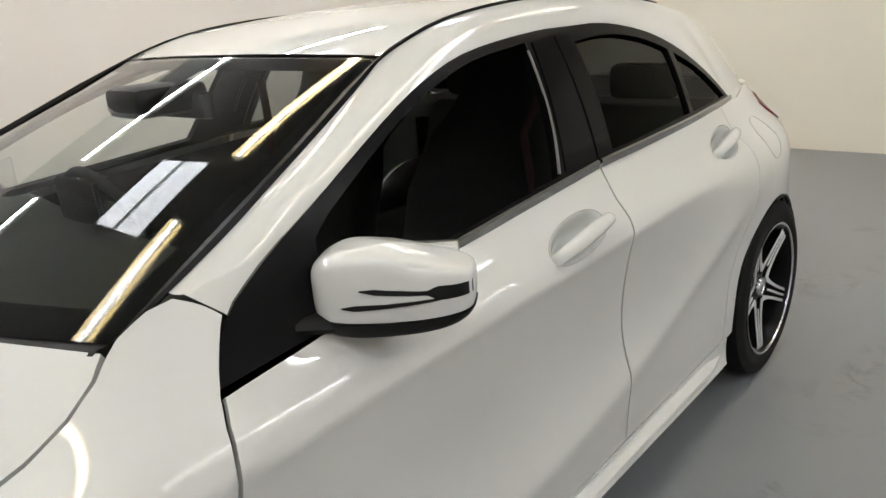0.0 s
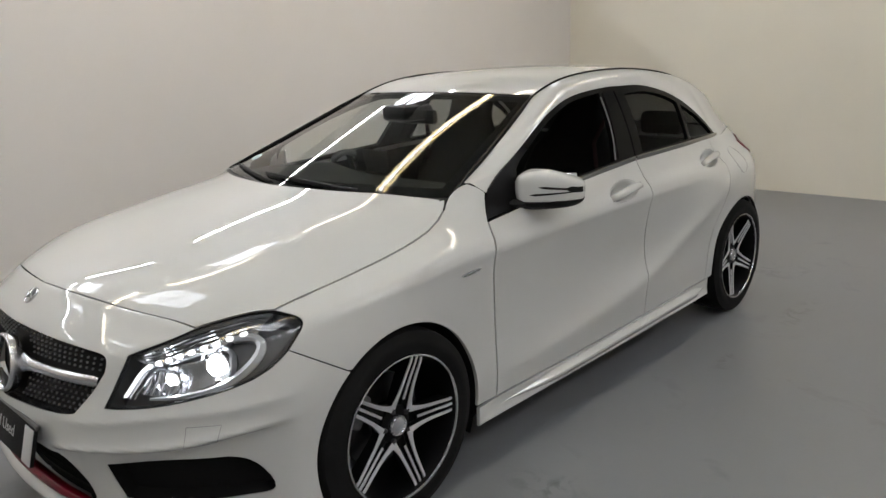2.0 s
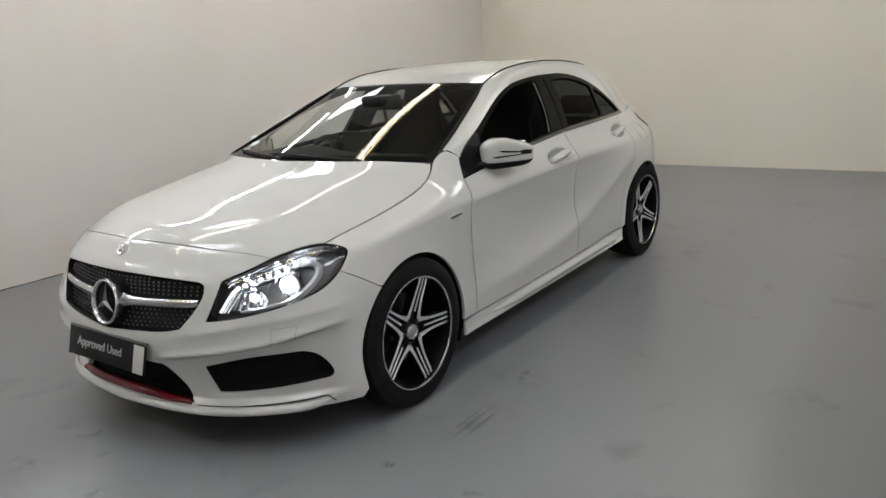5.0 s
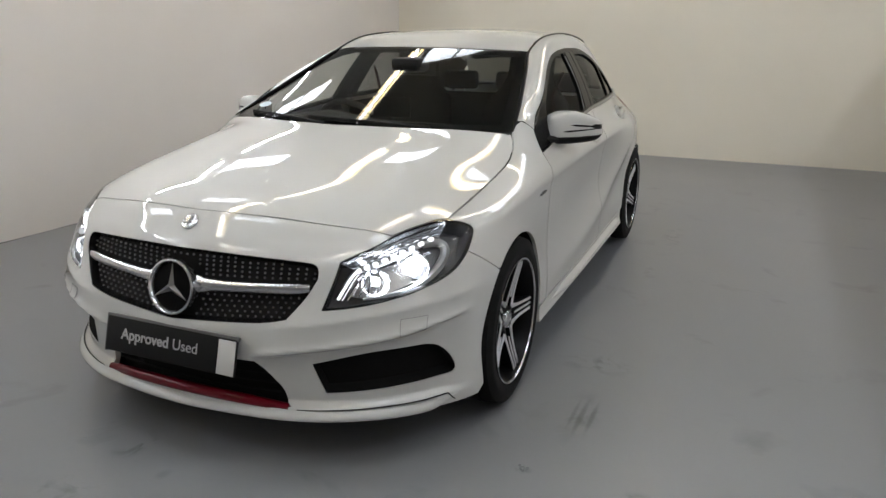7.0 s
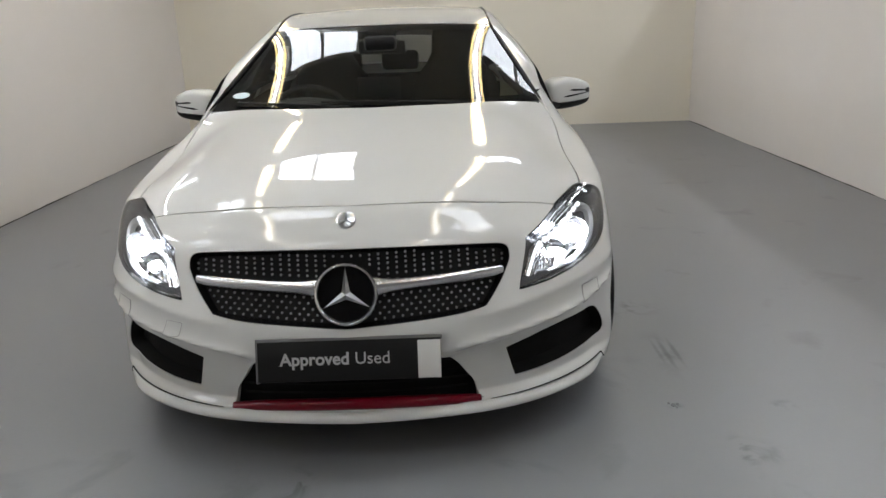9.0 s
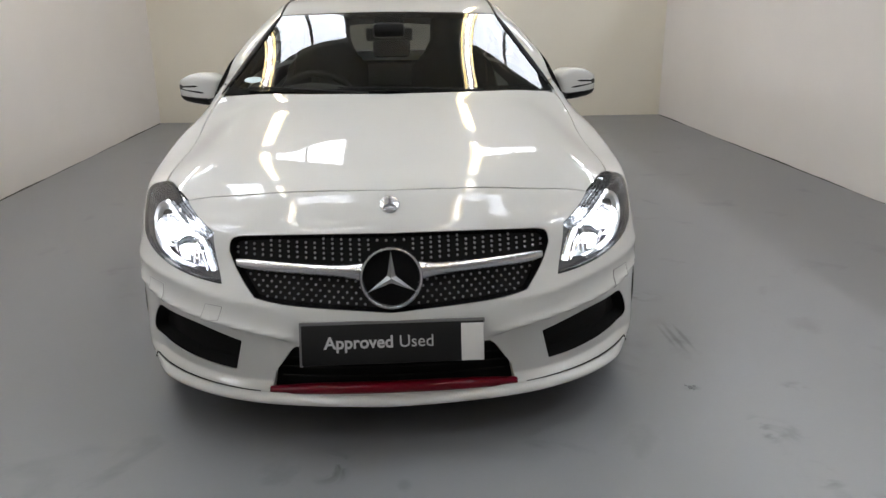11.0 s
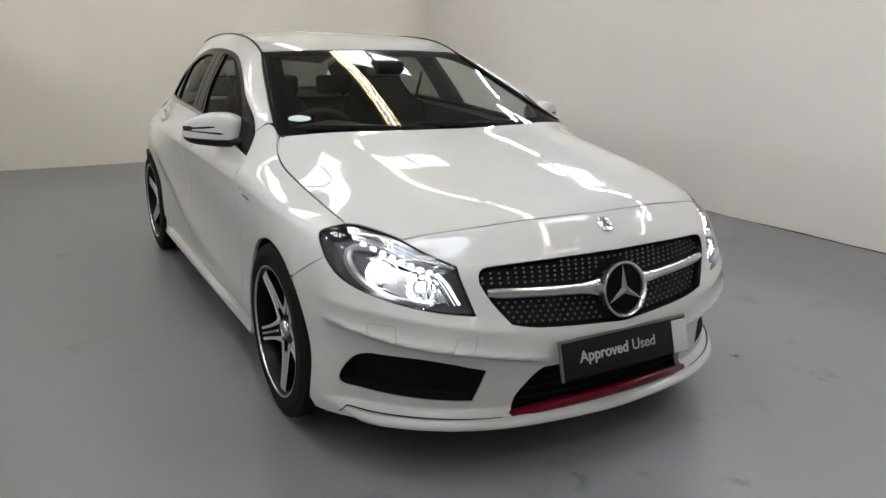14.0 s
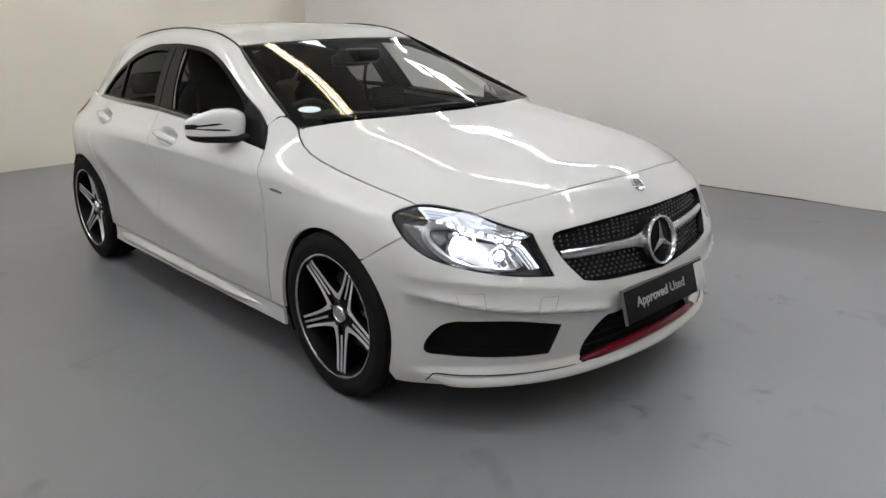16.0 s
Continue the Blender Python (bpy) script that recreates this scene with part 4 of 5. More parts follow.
def wheel(sx, y, turn):
    """A wheel at its axle; its own +x points out of the car."""
    bm = bmesh.new()
    lathe(bm, [(.102, .243), (.108, .241), (.104, .235), (.086, .230), (.02, .214), (-.06, .212), (-.10, .234), (-.105, .241)], 72)
    rim = part("wheel", bm, RIMBLACK, car, "five-spoke alloy wheel, black with machined silver bars")
    rim.location = (sx * (0.779 if y < 1 else 0.774), y, 0.3235)
    rim.rotation_euler = (0, 0, 0) if sx > 0 else (0, 0, math.pi)
    bm = bmesh.new()
    groove = [(-.105, .241), (-.113, .252), (-.118, .275), (-.112, .303), (-.098, .317), (-.078, .3215), (-.055, .3225), (-.053, .315), (-.045, .315), (-.043, .3232), (-.012, .3235), (-.010, .316), (.010, .316), (.012, .3235),
              (.043, .3232), (.045, .315), (.053, .315), (.055, .3225), (.078, .3215), (.098, .317), (.104, .303), (.1075, .292), (.1095, .288), (.1095, .268), (.1080, .264), (.109, .253), (.105, .244), (.098, .243)]
    lathe(bm, groove, 96)
    part("tyre", bm, TYRE, rim, "black low-profile tyre")
    bm = bmesh.new()
    lathe(bm, [(.1035, .2434), (.1098, .2430), (.1104, .2412), (.1092, .2368), (.1035, .2354)], 96)
    part("rim_lip", bm, SATIN, rim, "machined silver rim lip")
    bm = bmesh.new()
    lathe(bm, [(.02, .02), (.056, .02), (.060, .045), (.054, .062), (.02, .070)], 48)
    part("hub", bm, RIMBLACK, rim)
    bm = bmesh.new()
    lathe(bm, [(.060, .036), (.073, .0345), (.0765, .031), (.0755, .028), (.0725, .0265), (.0738, .020), (.0745, .001)], 40)
    part("hub_cap", bm, SATIN, rim, "silver hub cap")
    for k in range(5):
        a = turn + 72 * k
        bm = bmesh.new()
        line = [(.055, 0), (.09, 0), (.15, 0), (.233, 0)]
        ribbon(bm, line, [.046, .044, .046, .048], lambda r: face_height(r) - .022, .03)
        bars = [(curve([(.086, 0), (.15, 0), (.232, 0)], 8), [.0090] * 8)]
        for side in (-1, 1):
            c = curve([(.054, side * .0385), (.070, side * .0345), (.10, side * .0288), (.15, side * .0240), (.2335, side * .0212)], 14)
            bars.append((c, np.interp(np.linspace(0, 1, 14), [0, .25, .45, 1], [.024, .0165, .0125, .0105])))
        for c, w in bars:
            ribbon(bm, c, w, lambda r: face_height(r) - .0035, .02)
        part("spoke", spun(bm, a), RIMBLACK, rim)
        for c, w in bars:
            bm = bmesh.new()
            ribbon(bm, c, w, face_height, .004, .0015)
            part("spoke_bar", spun(bm, a), ALLOY, rim, "machined silver bar")
        bm = bmesh.new()
        lathe(bm, [(.05, .0075), (.069, .0072), (.0705, .004), (.066, .001)], 10, centre=(0, .052 * math.cos(radians(a + 36)), .052 * math.sin(radians(a + 36))))
        part("wheel_bolt", bm, STEEL, rim)
    bm = bmesh.new()
    lathe(bm, [(-.005, .06), (-.005, .155), (-.03, .155), (-.03, .06)], 64)
    part("brake_disc", bm, STEEL, rim, "grey steel brake disc")
    bm = bmesh.new()
    box(bm, (-.05, .10, -.055), (.02, .17, .055), .01, Matrix.Rotation(radians(148 if sx > 0 else 40), 4, "X"))
    part("brake_calliper", bm, CALLIPER, rim, "grey brake calliper")
    return rim


for sx, y, turn in ((1, .006, 71), (1, 2.67, 118), (-1, .006, 274), (-1, 2.67, 80)):
    wheel(sx, y, turn)

# dark arch liners and underbody close the shell from below
for sx in (1, -1):
    for cy, cz, r in (FRONT_ARCH, REAR_ARCH):
        bm = bmesh.new()
        rows = []
        for x, rr in ((.858, r + .004), (.84, r + .012), (.80, r + .016), (.52, r + .016)):
            rows.append([bm.verts.new((sx * x, cy + rr * math.cos(radians(a)), cz + rr * math.sin(radians(a)))) for a in np.linspace(-25, 205, 40)])
        for a, b in zip(rows, rows[1:]):
            for k in range(39):
                bm.faces.new((a[k], a[k + 1], b[k + 1], b[k]))
        bm.faces.new(rows[-1])
        part("arch_liner", bm, SEAL, car, "black wheel arch liner")
bm = bmesh.new()
box(bm, (-.80, .36, .17), (.80, 2.27, .20), .01)
box(bm, (-.52, -.72, .18), (.52, .36, .21), .01)
box(bm, (-.52, 2.27, .19), (.52, 3.30, .22), .01)
part("underbody", bm, SEAL, car, "black underbody")

# ---- nose ----
GRILLE_OUT = runs(*GRILLE)
PIN = material("silver pins", (.38, .385, .39), .30, metal=1.0)
p, n, f = on_skin(GRILLE_OUT + [(0, -.872, .50)], gap=0.02, lift=-0.03, inset=-0.012, depth=0)
q = both(p, n, f)
grille = mesh_object("grille", q[0], q[2], BLACK, car, "black grille with a field of silver pins", q[1])


def band(outline, width, lift0, lift1, gap=0.012):
    """A frame that follows a closed outline on the flank."""
    loop = densify(np.array([SKIN.find(t) for t in outline]) * SCALE, gap)
    seam = loop[:, 0] < 0.004
    rows = []
    for d, lift in ((0, lift0), (width * .5, (lift0 + lift1) / 2 + .003), (width, lift1)):
        inner = shrink(loop, d)
        inner[seam, 0] = 0
        pp, nn = SKIN.at(inner / SCALE)
        rows.append(pp + nn * lift)
    return np.array(rows), seam


def band_mesh(outline, width, lift0, lift1, closed=True):
    rows, seam = band(outline, width, lift0, lift1)
    m = rows.shape[1]
    verts = rows.reshape(-1, 3)
    faces = []
    for k in range(len(rows) - 1):
        for j in range(m if closed else m - 1):
            j2 = (j + 1) % m
            if seam[j] and seam[j2]:
                continue
            faces.append((k * m + j, k * m + j2, (k + 1) * m + j2, (k + 1) * m + j))
    return verts, faces


v, fcs = band_mesh(GRILLE_OUT + [(0, -.872, .50)], 0.010, -0.002, -0.028)
v2 = np.concatenate([v, v * [-1, 1, 1]])
mesh_object("grille_frame", v2, fcs + [tuple(k + len(v) for k in t)[::-1] for t in fcs], GLOSSBLACK, grille, "black frame of the grille")


def blob(bm, centre, radii, m=None, seg=8, rings=5):
    got = bmesh.ops.create_uvsphere(bm, u_segments=seg, v_segments=rings, radius=1)["verts"]
    for vt in got:
        c = Vector([vt.co[k] * radii[k] for k in range(3)])
        vt.co = (m @ c if m is not None else c) + Vector(centre)
    return got


def skin_place(x, z, lift=0.0):
    """A place on the nose seen from the front."""
    hit = SKIN.tree.ray_cast(Vector((abs(x), -3, z)), Vector((0, 1, 0)))
    if hit[0] is None:
        return None, None
    pp, nn = SKIN.at([SKIN.find(tuple(hit[0]))])
    pp, nn = Vector(pp[0] + nn[0] * lift), Vector(nn[0])
    if x < 0:
        pp.x, nn.x = -pp.x, -nn.x
    return pp, nn


GRILLE_XZ = np.array([(t[0], t[2]) for t in GRILLE_OUT] + [(0, .50)])
BAR_Z = lambda x: .604 + .020 * abs(x) / .44


bm = bmesh.new()
for upper in (True, False):
    for row in range(9):
        for col in range(19):
            x = .0262 * (col + (.5 if upper or row % 2 else 0))
            lean = x / .44
            z = BAR_Z(x) + .027 + row * .0150 if upper else BAR_Z(x) - .0285 - row * (.0155 - .002 * lean)
            w = np.array([[x, z]])
            if not inside(GRILLE_XZ, w)[0] or edge_distance(GRILLE_XZ, w)[0] < .010 or math.hypot(x, z - .593) < .094:
                continue
            for s in ((1, -1) if x > 0 else (1,)):
                c, nn = skin_place(s * x, z, -0.024)
                if c is not None:
                    blob(bm, c, (.0040, .0042, .0040), seg=6, rings=4)
tagged(part("grille_pin_field", bm, PIN, grille, "small silver pins in rows"), kind="stuff")

for s in (1, -1):
    bm = bmesh.new()
    rows = []
    for k in range(16):
        t = k / 15
        x = .075 + (.452 - .075) * t
        c, nn = skin_place(s * x, BAR_Z(x), -0.006 * (t) - 0.004)
        h = .0155 + .015 * math.exp(-t / .10)
        if t > .95:
            h *= .8
        up = Vector((0, 0, 1)) - nn * nn.z
        up.normalize()
        rows.append([bm.verts.new(c + up * (h * math.cos(a) * (1.25 if math.cos(a) < 0 else .9)) + nn * (.016 * math.sin(a) * (1 - .45 * t))) for a in np.linspace(0, 2 * math.pi, 14, endpoint=False)])
    for a, b in zip(rows, rows[1:]):
        for j in range(14):
            bm.faces.new((a[j], a[(j + 1) % 14], b[(j + 1) % 14], b[j]))
    bm.faces.new(rows[0])
    bm.faces.new(rows[-1])
    part("grille_bar", bm, SATIN, grille, "satin silver bar tapering outward", sharp=70)

badge_at = pose(0, -.828, .593, -12, 0, 0)
bm = bmesh.new()
rings = lathe(bm, [(.018, .086), (-.010, .0905), (-.017, .088), (-.018, .083), (-.012, .0775), (.01, .0765)], 64, "Y")
for vt in bm.verts:
    vt.co = badge_at @ vt.co
DULL = material("dull badge metal", (.26, .262, .265), .3, metal=1.0)
badge = part("grille_badge", bm, SATIN, grille, "round chrome badge ring")
bm = bmesh.new()
lathe(bm, [(-.002, .078), (-.006, .05), (-.008, .001)], 48, "Y")
for vt in bm.verts:
    vt.co = badge_at @ vt.co
part("badge_disc", bm, GLOSSBLACK, badge, "black disc")
for a in (90, 210, 330):
    bm = bmesh.new()
    m = badge_at @ Matrix.Rotation(radians(-a), 4, "Y")
    tip, l, r, mid = (m @ Vector(c) for c in ((.077, -.010, 0), (.006, -.010, .012), (.006, -.010, -.012), (.012, -.020, 0)))
    vs = [bm.verts.new(c) for c in (tip, l, r, mid)]
    cc = bm.verts.new(m @ Vector((0, -.020, 0)))
    for t in ((0, 1, 3), (0, 3, 2)):
        bm.faces.new([vs[k] for k in t])
    bm.faces.new((vs[1], cc, vs[3]))
    bm.faces.new((vs[3], cc, vs[2]))
    part("badge_arm", bm, DULL, badge, "dull grey arm", smooth=False)

# small round badge on the nose
bm = bmesh.new()
lathe(bm, [(.0, .029), (-.004, .029), (-.006, .026), (-.0045, .022), (-.004, .001)], 32, "Y")
m = Matrix.Translation((0, -.727, .781)) @ Matrix.Rotation(radians(-46), 4, "X")
for vt in bm.verts:
    vt.co = m @ vt.co
nose_badge = part("nose_badge", bm, SATIN, bumper, "small round chrome badge")
for a in (90, 210, 330):
    bm = bmesh.new()
    box(bm, (0, -.0075, -.0022), (.022, -.003, .0022), 0, m @ Matrix.Rotation(radians(-a), 4, "Y"))
    part("badge_arm", bm, DULL, nose_badge, smooth=False)

# lower intake with its red lip, splitter and side grilles
p, n, f = on_skin(runs(*INTAKE) + [(0, -.843, .222)], gap=0.02, lift=-0.06, inset=-0.03, depth=0)
q = both(p, n, f)
intake = mesh_object("lower_intake", q[0], q[2], VOID, car, "black lower air intake", q[1])
for k in range(4):
    bm = bmesh.new()
    z = .262 + .03 * k
    tube(bm, [Vector((x, -.785 + .25 * x * x, z)) for x in np.linspace(-.34, .34, 21)], .003, 6)
    part("intake_bar", bm, SEAL, intake)
bm = bmesh.new()
pts, rad = [], []
for x in np.linspace(-.378, .378, 31):
    c, nn = skin_place(x, .238 - .012 * (x / .38) ** 2, -0.008)
    pts.append(c)
    rad.append(.020 * (1 - .35 * abs(x / .38) ** 3))
tube(bm, pts, rad, 10, 0.95)
part("red_lip", bm, RED, bumper, "dark red strip along the lower intake")

for s in (1, -1):
    p, n, f = on_skin(runs(*FOG), gap=0.02, lift=-0.045, inset=-0.02, depth=0)
    if s < 0:
        p, n, f = mirrored(p, n, f)
    fog = mesh_object("side_grille", p, f, VOID, bumper, "black side grille in the bumper", n)
    v, fcs = band_mesh(runs(*FOG), 0.007, -0.002, -0.045)
    if s < 0:
        v, fcs = v * [-1, 1, 1], [t[::-1] for t in fcs]
    mesh_object("grille_frame", v, fcs, VOID, fog)

# splitter: a slim lip below the bumper
us = np.linspace(0, 4.35, 60)
rows = []
for d_out, z in ((-.02, .194), (.010, .184), (.020, .190), (.022, .200), (.012, .214), (-.012, .218)):
    pp, nn = SKIN.at(np.stack([us, 0 * us + .35], 1))
    fade = 1 - .8 * step((us - 3.5) / .85)
    flat = nn * [1, 1, 0]
    flat /= np.linalg.norm(flat, axis=1, keepdims=True)
    pos = pp + flat * (d_out * fade)[:, None]
    pos[:, 2] = z + (.218 - z) * .75 * step((us - 3.85) / .5) + .004 * np.sin(us) + .006 * step((us - 3.6) / .75) - .004
    rows.append(pos)
rows = np.array(rows)
verts = rows.reshape(-1, 3)
m_ = len(us)
fcs = [(k * m_ + j, k * m_ + j + 1, (k + 1) % 6 * m_ + j + 1, (k + 1) % 6 * m_ + j) for k in range(6) for j in range(m_ - 1)] + [tuple(k * m_ + m_ - 1 for k in range(6))]
bm = bmesh.new()
for sgn in (1, -1):
    vs = [bm.verts.new(Vector(c) * 1) if sgn > 0 else bm.verts.new((-c[0], c[1], c[2])) for c in verts]
    for t in fcs:
        bm.faces.new([vs[k] for k in t])
bmesh.ops.remove_doubles(bm, verts=[vt for vt in bm.verts if abs(vt.co.x) < 1e-3], dist=0.003)
part("front_splitter", bm, WHITE, car, "white splitter lip under the bumper", sharp=50)
ue = np.linspace(1.75, 4.3, 40)
for s in (1, -1):
    bm = bmesh.new()
    pp, nn = SKIN.at(np.stack([ue, 0 * ue + .52], 1))
    flat = nn * [1, 1, 0]
    line = pp + flat * .0015
    line[:, 2] = .220 + .006 * step((ue - 3.6) / .75) - .030 * step((ue - 4.14) / .16)
    tube(bm, [Vector((s * c[0], c[1], c[2])) for c in line], [.0012 + .0012 * min(1, k / 20) for k in range(40)], 6)
    part("splitter_seal", bm, SEAL, car, "dark gap above the splitter")

COVERGAP = material("grey joint", (.20, .20, .20), .6)
# washer and towing covers: thin outlines on the bumper
for s, corners in ((1, [(.70, -.62, .523), (.762, -.552, .523), (.755, -.568, .475), (.703, -.636, .474)]), (-1, [(.70, -.62, .523), (.762, -.552, .523), (.755, -.568, .475), (.703, -.636, .474)]),
                   (-1, [(.497, -.765, .497), (.55, -.735, .497), (.566, -.733, .452), (.512, -.765, .452)])):
    got = on_skin(corners, gap=0.01, lift=0.0016, inset=0.0, depth=0.004)
    got = mirrored(*got) if s < 0 else got
    mesh_object("bumper_cover", got[0], got[2], WHITE, bumper, "small white cover in the bumper", got[1])
    flat = np.array([SKIN.find(c) for c in corners]) * SCALE
    on, out = SKIN.at(densify(flat, .006) / SCALE)
    bm = bmesh.new()
    ring = on + out * .0016
    tube(bm, [Vector((s * c[0], c[1], c[2])) for c in list(ring) + [ring[0]]], .0010, 4)
    part("cover_gap", bm, COVERGAP, bumper)

# plate with dealer wording
bm = bmesh.new()
box(bm, (-.262, -.006, -.058), (.262, .006, .058), .003)
plate = part("display_plate", bm, BLACK, car, "black plate with pale wording and a grey end")
plate.matrix_basis = pose(0, -.868, .408, -15, 0, 0)
bm = bmesh.new()
box(bm, (.196, -.0085, -.056), (.261, -.0062, .052), .001)
part("plate_end", bm, material("grey plate end", (.50, .50, .49), .3), plate, "plain light grey end panel")
bm = bmesh.new()
box(bm, (-.266, -.004, .052), (.266, .008, .066), .003)
box(bm, (-.268, -.004, -.062), (-.258, .008, .066), .003)
part("plate_holder", bm, material("grey holder", (.10, .10, .10), .3), plate, "dark grey plate holder")
PALE = material("pale lettering", (.36, .36, .36), .4)


def lettering(text, size, x, z, bold):
    cu = bpy.data.curves.new("wording", "FONT")
    cu.body, cu.size, cu.offset, cu.extrude = text, size, bold, 0.0006
    cu.align_x, cu.align_y = "LEFT", "CENTER"
    ob = bpy.data.objects.new("wording", cu)
    scene.collection.objects.link(ob)
    bpy.context.view_layer.update()
    me = bpy.data.meshes.new_from_object(ob.evaluated_get(bpy.context.evaluated_depsgraph_get()))
    bpy.data.objects.remove(ob)
    me.materials.clear()
    me.materials.append(PALE)
    got = new("wording", me)
    got.parent = plate
    got.matrix_basis = pose(x, -.0072, z, 90, 0, 0)
    return got


lettering("Approved", .049, -.197, .004, .0011)
lettering("Used", .049, .016, .004, .0)

# ---- headlamps ----
CHROMEDARK = material("dark chrome", (.30, .31, .33), .18, metal=1.0)
BEZEL = material("grey lamp bezel", (.10, .10, .105), .35)
TRAY = material("bright reflector", (.70, .71, .73), .22, metal=1.0)
LED = material("daytime light", (1, 1, 1), .3, emission=(.95, .98, 1.0), power=1.8)
SWEEP = material("bright sweep", (.66, .67, .69), .3, metal=.85)
LAMP = runs(LAMP_TOP, LAMP_REAR, LAMP_LOW, LAMP_IN, n=14)
for s in (1, -1):
    def side(got):
        return got if s > 0 else mirrored(*got)

    def spot(c):
        return Vector((s * c[0], c[1], c[2]))
    p, n, f = side(on_skin(LAMP, gap=0.02, lift=-0.075, inset=-0.004, depth=0))
    lamp = mesh_object("headlamp", p, f, BEZEL, car, "lit headlamp with clear lens and chrome inside", n)
    p, n, f = side(on_skin(LAMP, gap=0.014, lift=0.0005, inset=0.0025, depth=0))
    lens = mesh_object("lens", p, f, LENS, lamp, "clear lamp lens", n)
    lens.visible_shadow = False
    v, fcs = band_mesh(LAMP, 0.006, -0.001, -0.012)
    v2, fcs2 = band_mesh(LAMP, 0.006, -0.012, -0.072)
    for nm, (vv, ff), mt in (("lamp_rim", (v, fcs), GLOSSBLACK), ("lamp_wall", (v2, fcs2), CHROMEDARK)):
        if s < 0:
            vv, ff = vv * [-1, 1, 1], [t[::-1] for t in ff]
        mesh_object(nm, vv, ff, mt, lamp)
    def depth(c, lift):
        pp, nn = SKIN.at([SKIN.find(c)])
        return spot(pp[0] + nn[0] * lift)
    # projector in its chrome ring
    fwd = Vector((s * .30, -.95, -.02)).normalized()
    m = Matrix.Translation(spot((.692, -.508, .660))) @ fwd.to_track_quat("Z", "Y").to_matrix().to_4x4()
    bm = bmesh.new()
    lathe(bm, [(-.05, .030), (-.02, .040), (.006, .047), (.010, .050), (.008, .053), (-.03, .05)], 36, "Z")
    bm.transform(m)
    part("projector_ring", bm, CHROME, lamp, "chrome projector ring")
    bm = bmesh.new()
    lathe(bm, [(-.004, .030), (.010, .028), (.020, .020), (.025, .010), (.027, .001)], 32, "Z")
    bm.transform(m)
    part("projector", bm, LAMPGLOW, lamp, "glowing white projector")
    # bright tray with its inner reflector
    got = side(on_skin([(.548, -.70, .60), (.562, -.675, .655), (.615, -.62, .672), (.668, -.555, .69), (.70, -.51, .69), (.715, -.54, .62), (.66, -.62, .60), (.60, -.66, .59)], gap=.018, lift=-.052, inset=0, depth=.01))
    mesh_object("inner_tray", got[0], got[2], TRAY, lamp, "bright silver reflector tray", got[1])
    got = side(on_skin([(.70, -.50, .722), (.745, -.42, .735), (.772, -.40, .715), (.77, -.45, .665), (.735, -.52, .628), (.70, -.54, .64)], gap=.018, lift=-.050, inset=0, depth=.01))
    mesh_object("dark_surround", got[0], got[2], BEZEL, lamp, "dark grey surround beside the projector", got[1])
    m2 = Matrix.Translation(depth((.625, -.63, .635), -.036)) @ fwd.to_track_quat("Z", "Y").to_matrix().to_4x4()
    bm = bmesh.new()
    lathe(bm, [(-.034, .006), (-.026, .024), (-.006, .039), (.006, .045), (.003, .048)], 28, "Z")
    bm.transform(m2)
    part("reflector", bm, CHROME, lamp, "chrome reflector bowl")
    bm = bmesh.new()
    blob(bm, m2 @ Vector((0, 0, -.006)), (.015, .010, .016))
    part("bulb", bm, LAMPGLOW, lamp, "glowing bulb")
    # broad chrome sweep round the projector
    sweep = curve([(.715, -.47, .738), (.752, -.425, .738), (.777, -.418, .712), (.780, -.448, .672), (.758, -.510, .632), (.706, -.585, .606), (.635, -.648, .594), (.60, -.672, .590)], 36)
    bm = bmesh.new()
    rows = []
    for k, c in enumerate(sweep):
        d = sweep[min(k + 1, 35)] - sweep[max(k - 1, 0)]
        pp, nn = SKIN.at([SKIN.find(c)])
        side_ = np.cross(d, nn[0])
        side_ /= np.linalg.norm(side_)
        wide = .004 + .010 * math.sin(math.pi * min(1, (k + 3) / 28)) ** .7 if k < 25 else .008 - .004 * (k - 25) / 10
        rows.append([bm.verts.new(spot(pp[0] + nn[0] * up + side_ * w)) for w, up in ((-wide, -.034), (-wide * .8, -.022), (wide * .3, -.017), (wide, -.024), (wide, -.04))])
    for p, q_ in zip(rows, rows[1:]):
        for k in range(4):
            bm.faces.new((p[k], p[k + 1], q_[k + 1], q_[k]))
    part("chrome_sweep", bm, SWEEP, lamp, "broad satin chrome sweep")
    # row of small lights along the top, then a bright guide bending down at the inner end
    row = curve([(.748, -.41, .757), (.70, -.50, .736), (.655, -.57, .713), (.612, -.625, .690), (.575, -.662, .672), (.553, -.69, .634), (.534, -.714, .592)], 40)
    bm = bmesh.new()
    tube(bm, [depth(c, -.034) for c in row], .011, 8)
    part("light_rail", bm, SATIN, lamp, "silver rail behind the row of lights")
    for k in range(2, 29, 3):
        c, d = depth(row[k], -.021), depth(row[k + 2], -.021)
        bm = bmesh.new()
        tube(bm, [c.lerp(d, .08), c.lerp(d, .2), c.lerp(d, .75), c.lerp(d, .87)], [.004, .0068, .0068, .004], 6)
        part("daytime_light", bm, LED, lamp, "small lit daytime light")
    bm = bmesh.new()
    tube(bm, [depth(c, -.020) for c in row[28:]], .0042, 8)
    part("light_guide", bm, LED, lamp, "lit guide bending down the inner edge")
    for off in (.012, .024):
        bm = bmesh.new()
        tube(bm, [depth((c[0] + off, c[1] + off * .7, c[2] - .004), -.026) for c in row[29:]], .0036, 8)
        part("chrome_rib", bm, CHROME, lamp, "fine chrome rib")
    # ribbed dark shelf over the row
    top = curve(LAMP_TOP, 30)[::-1]
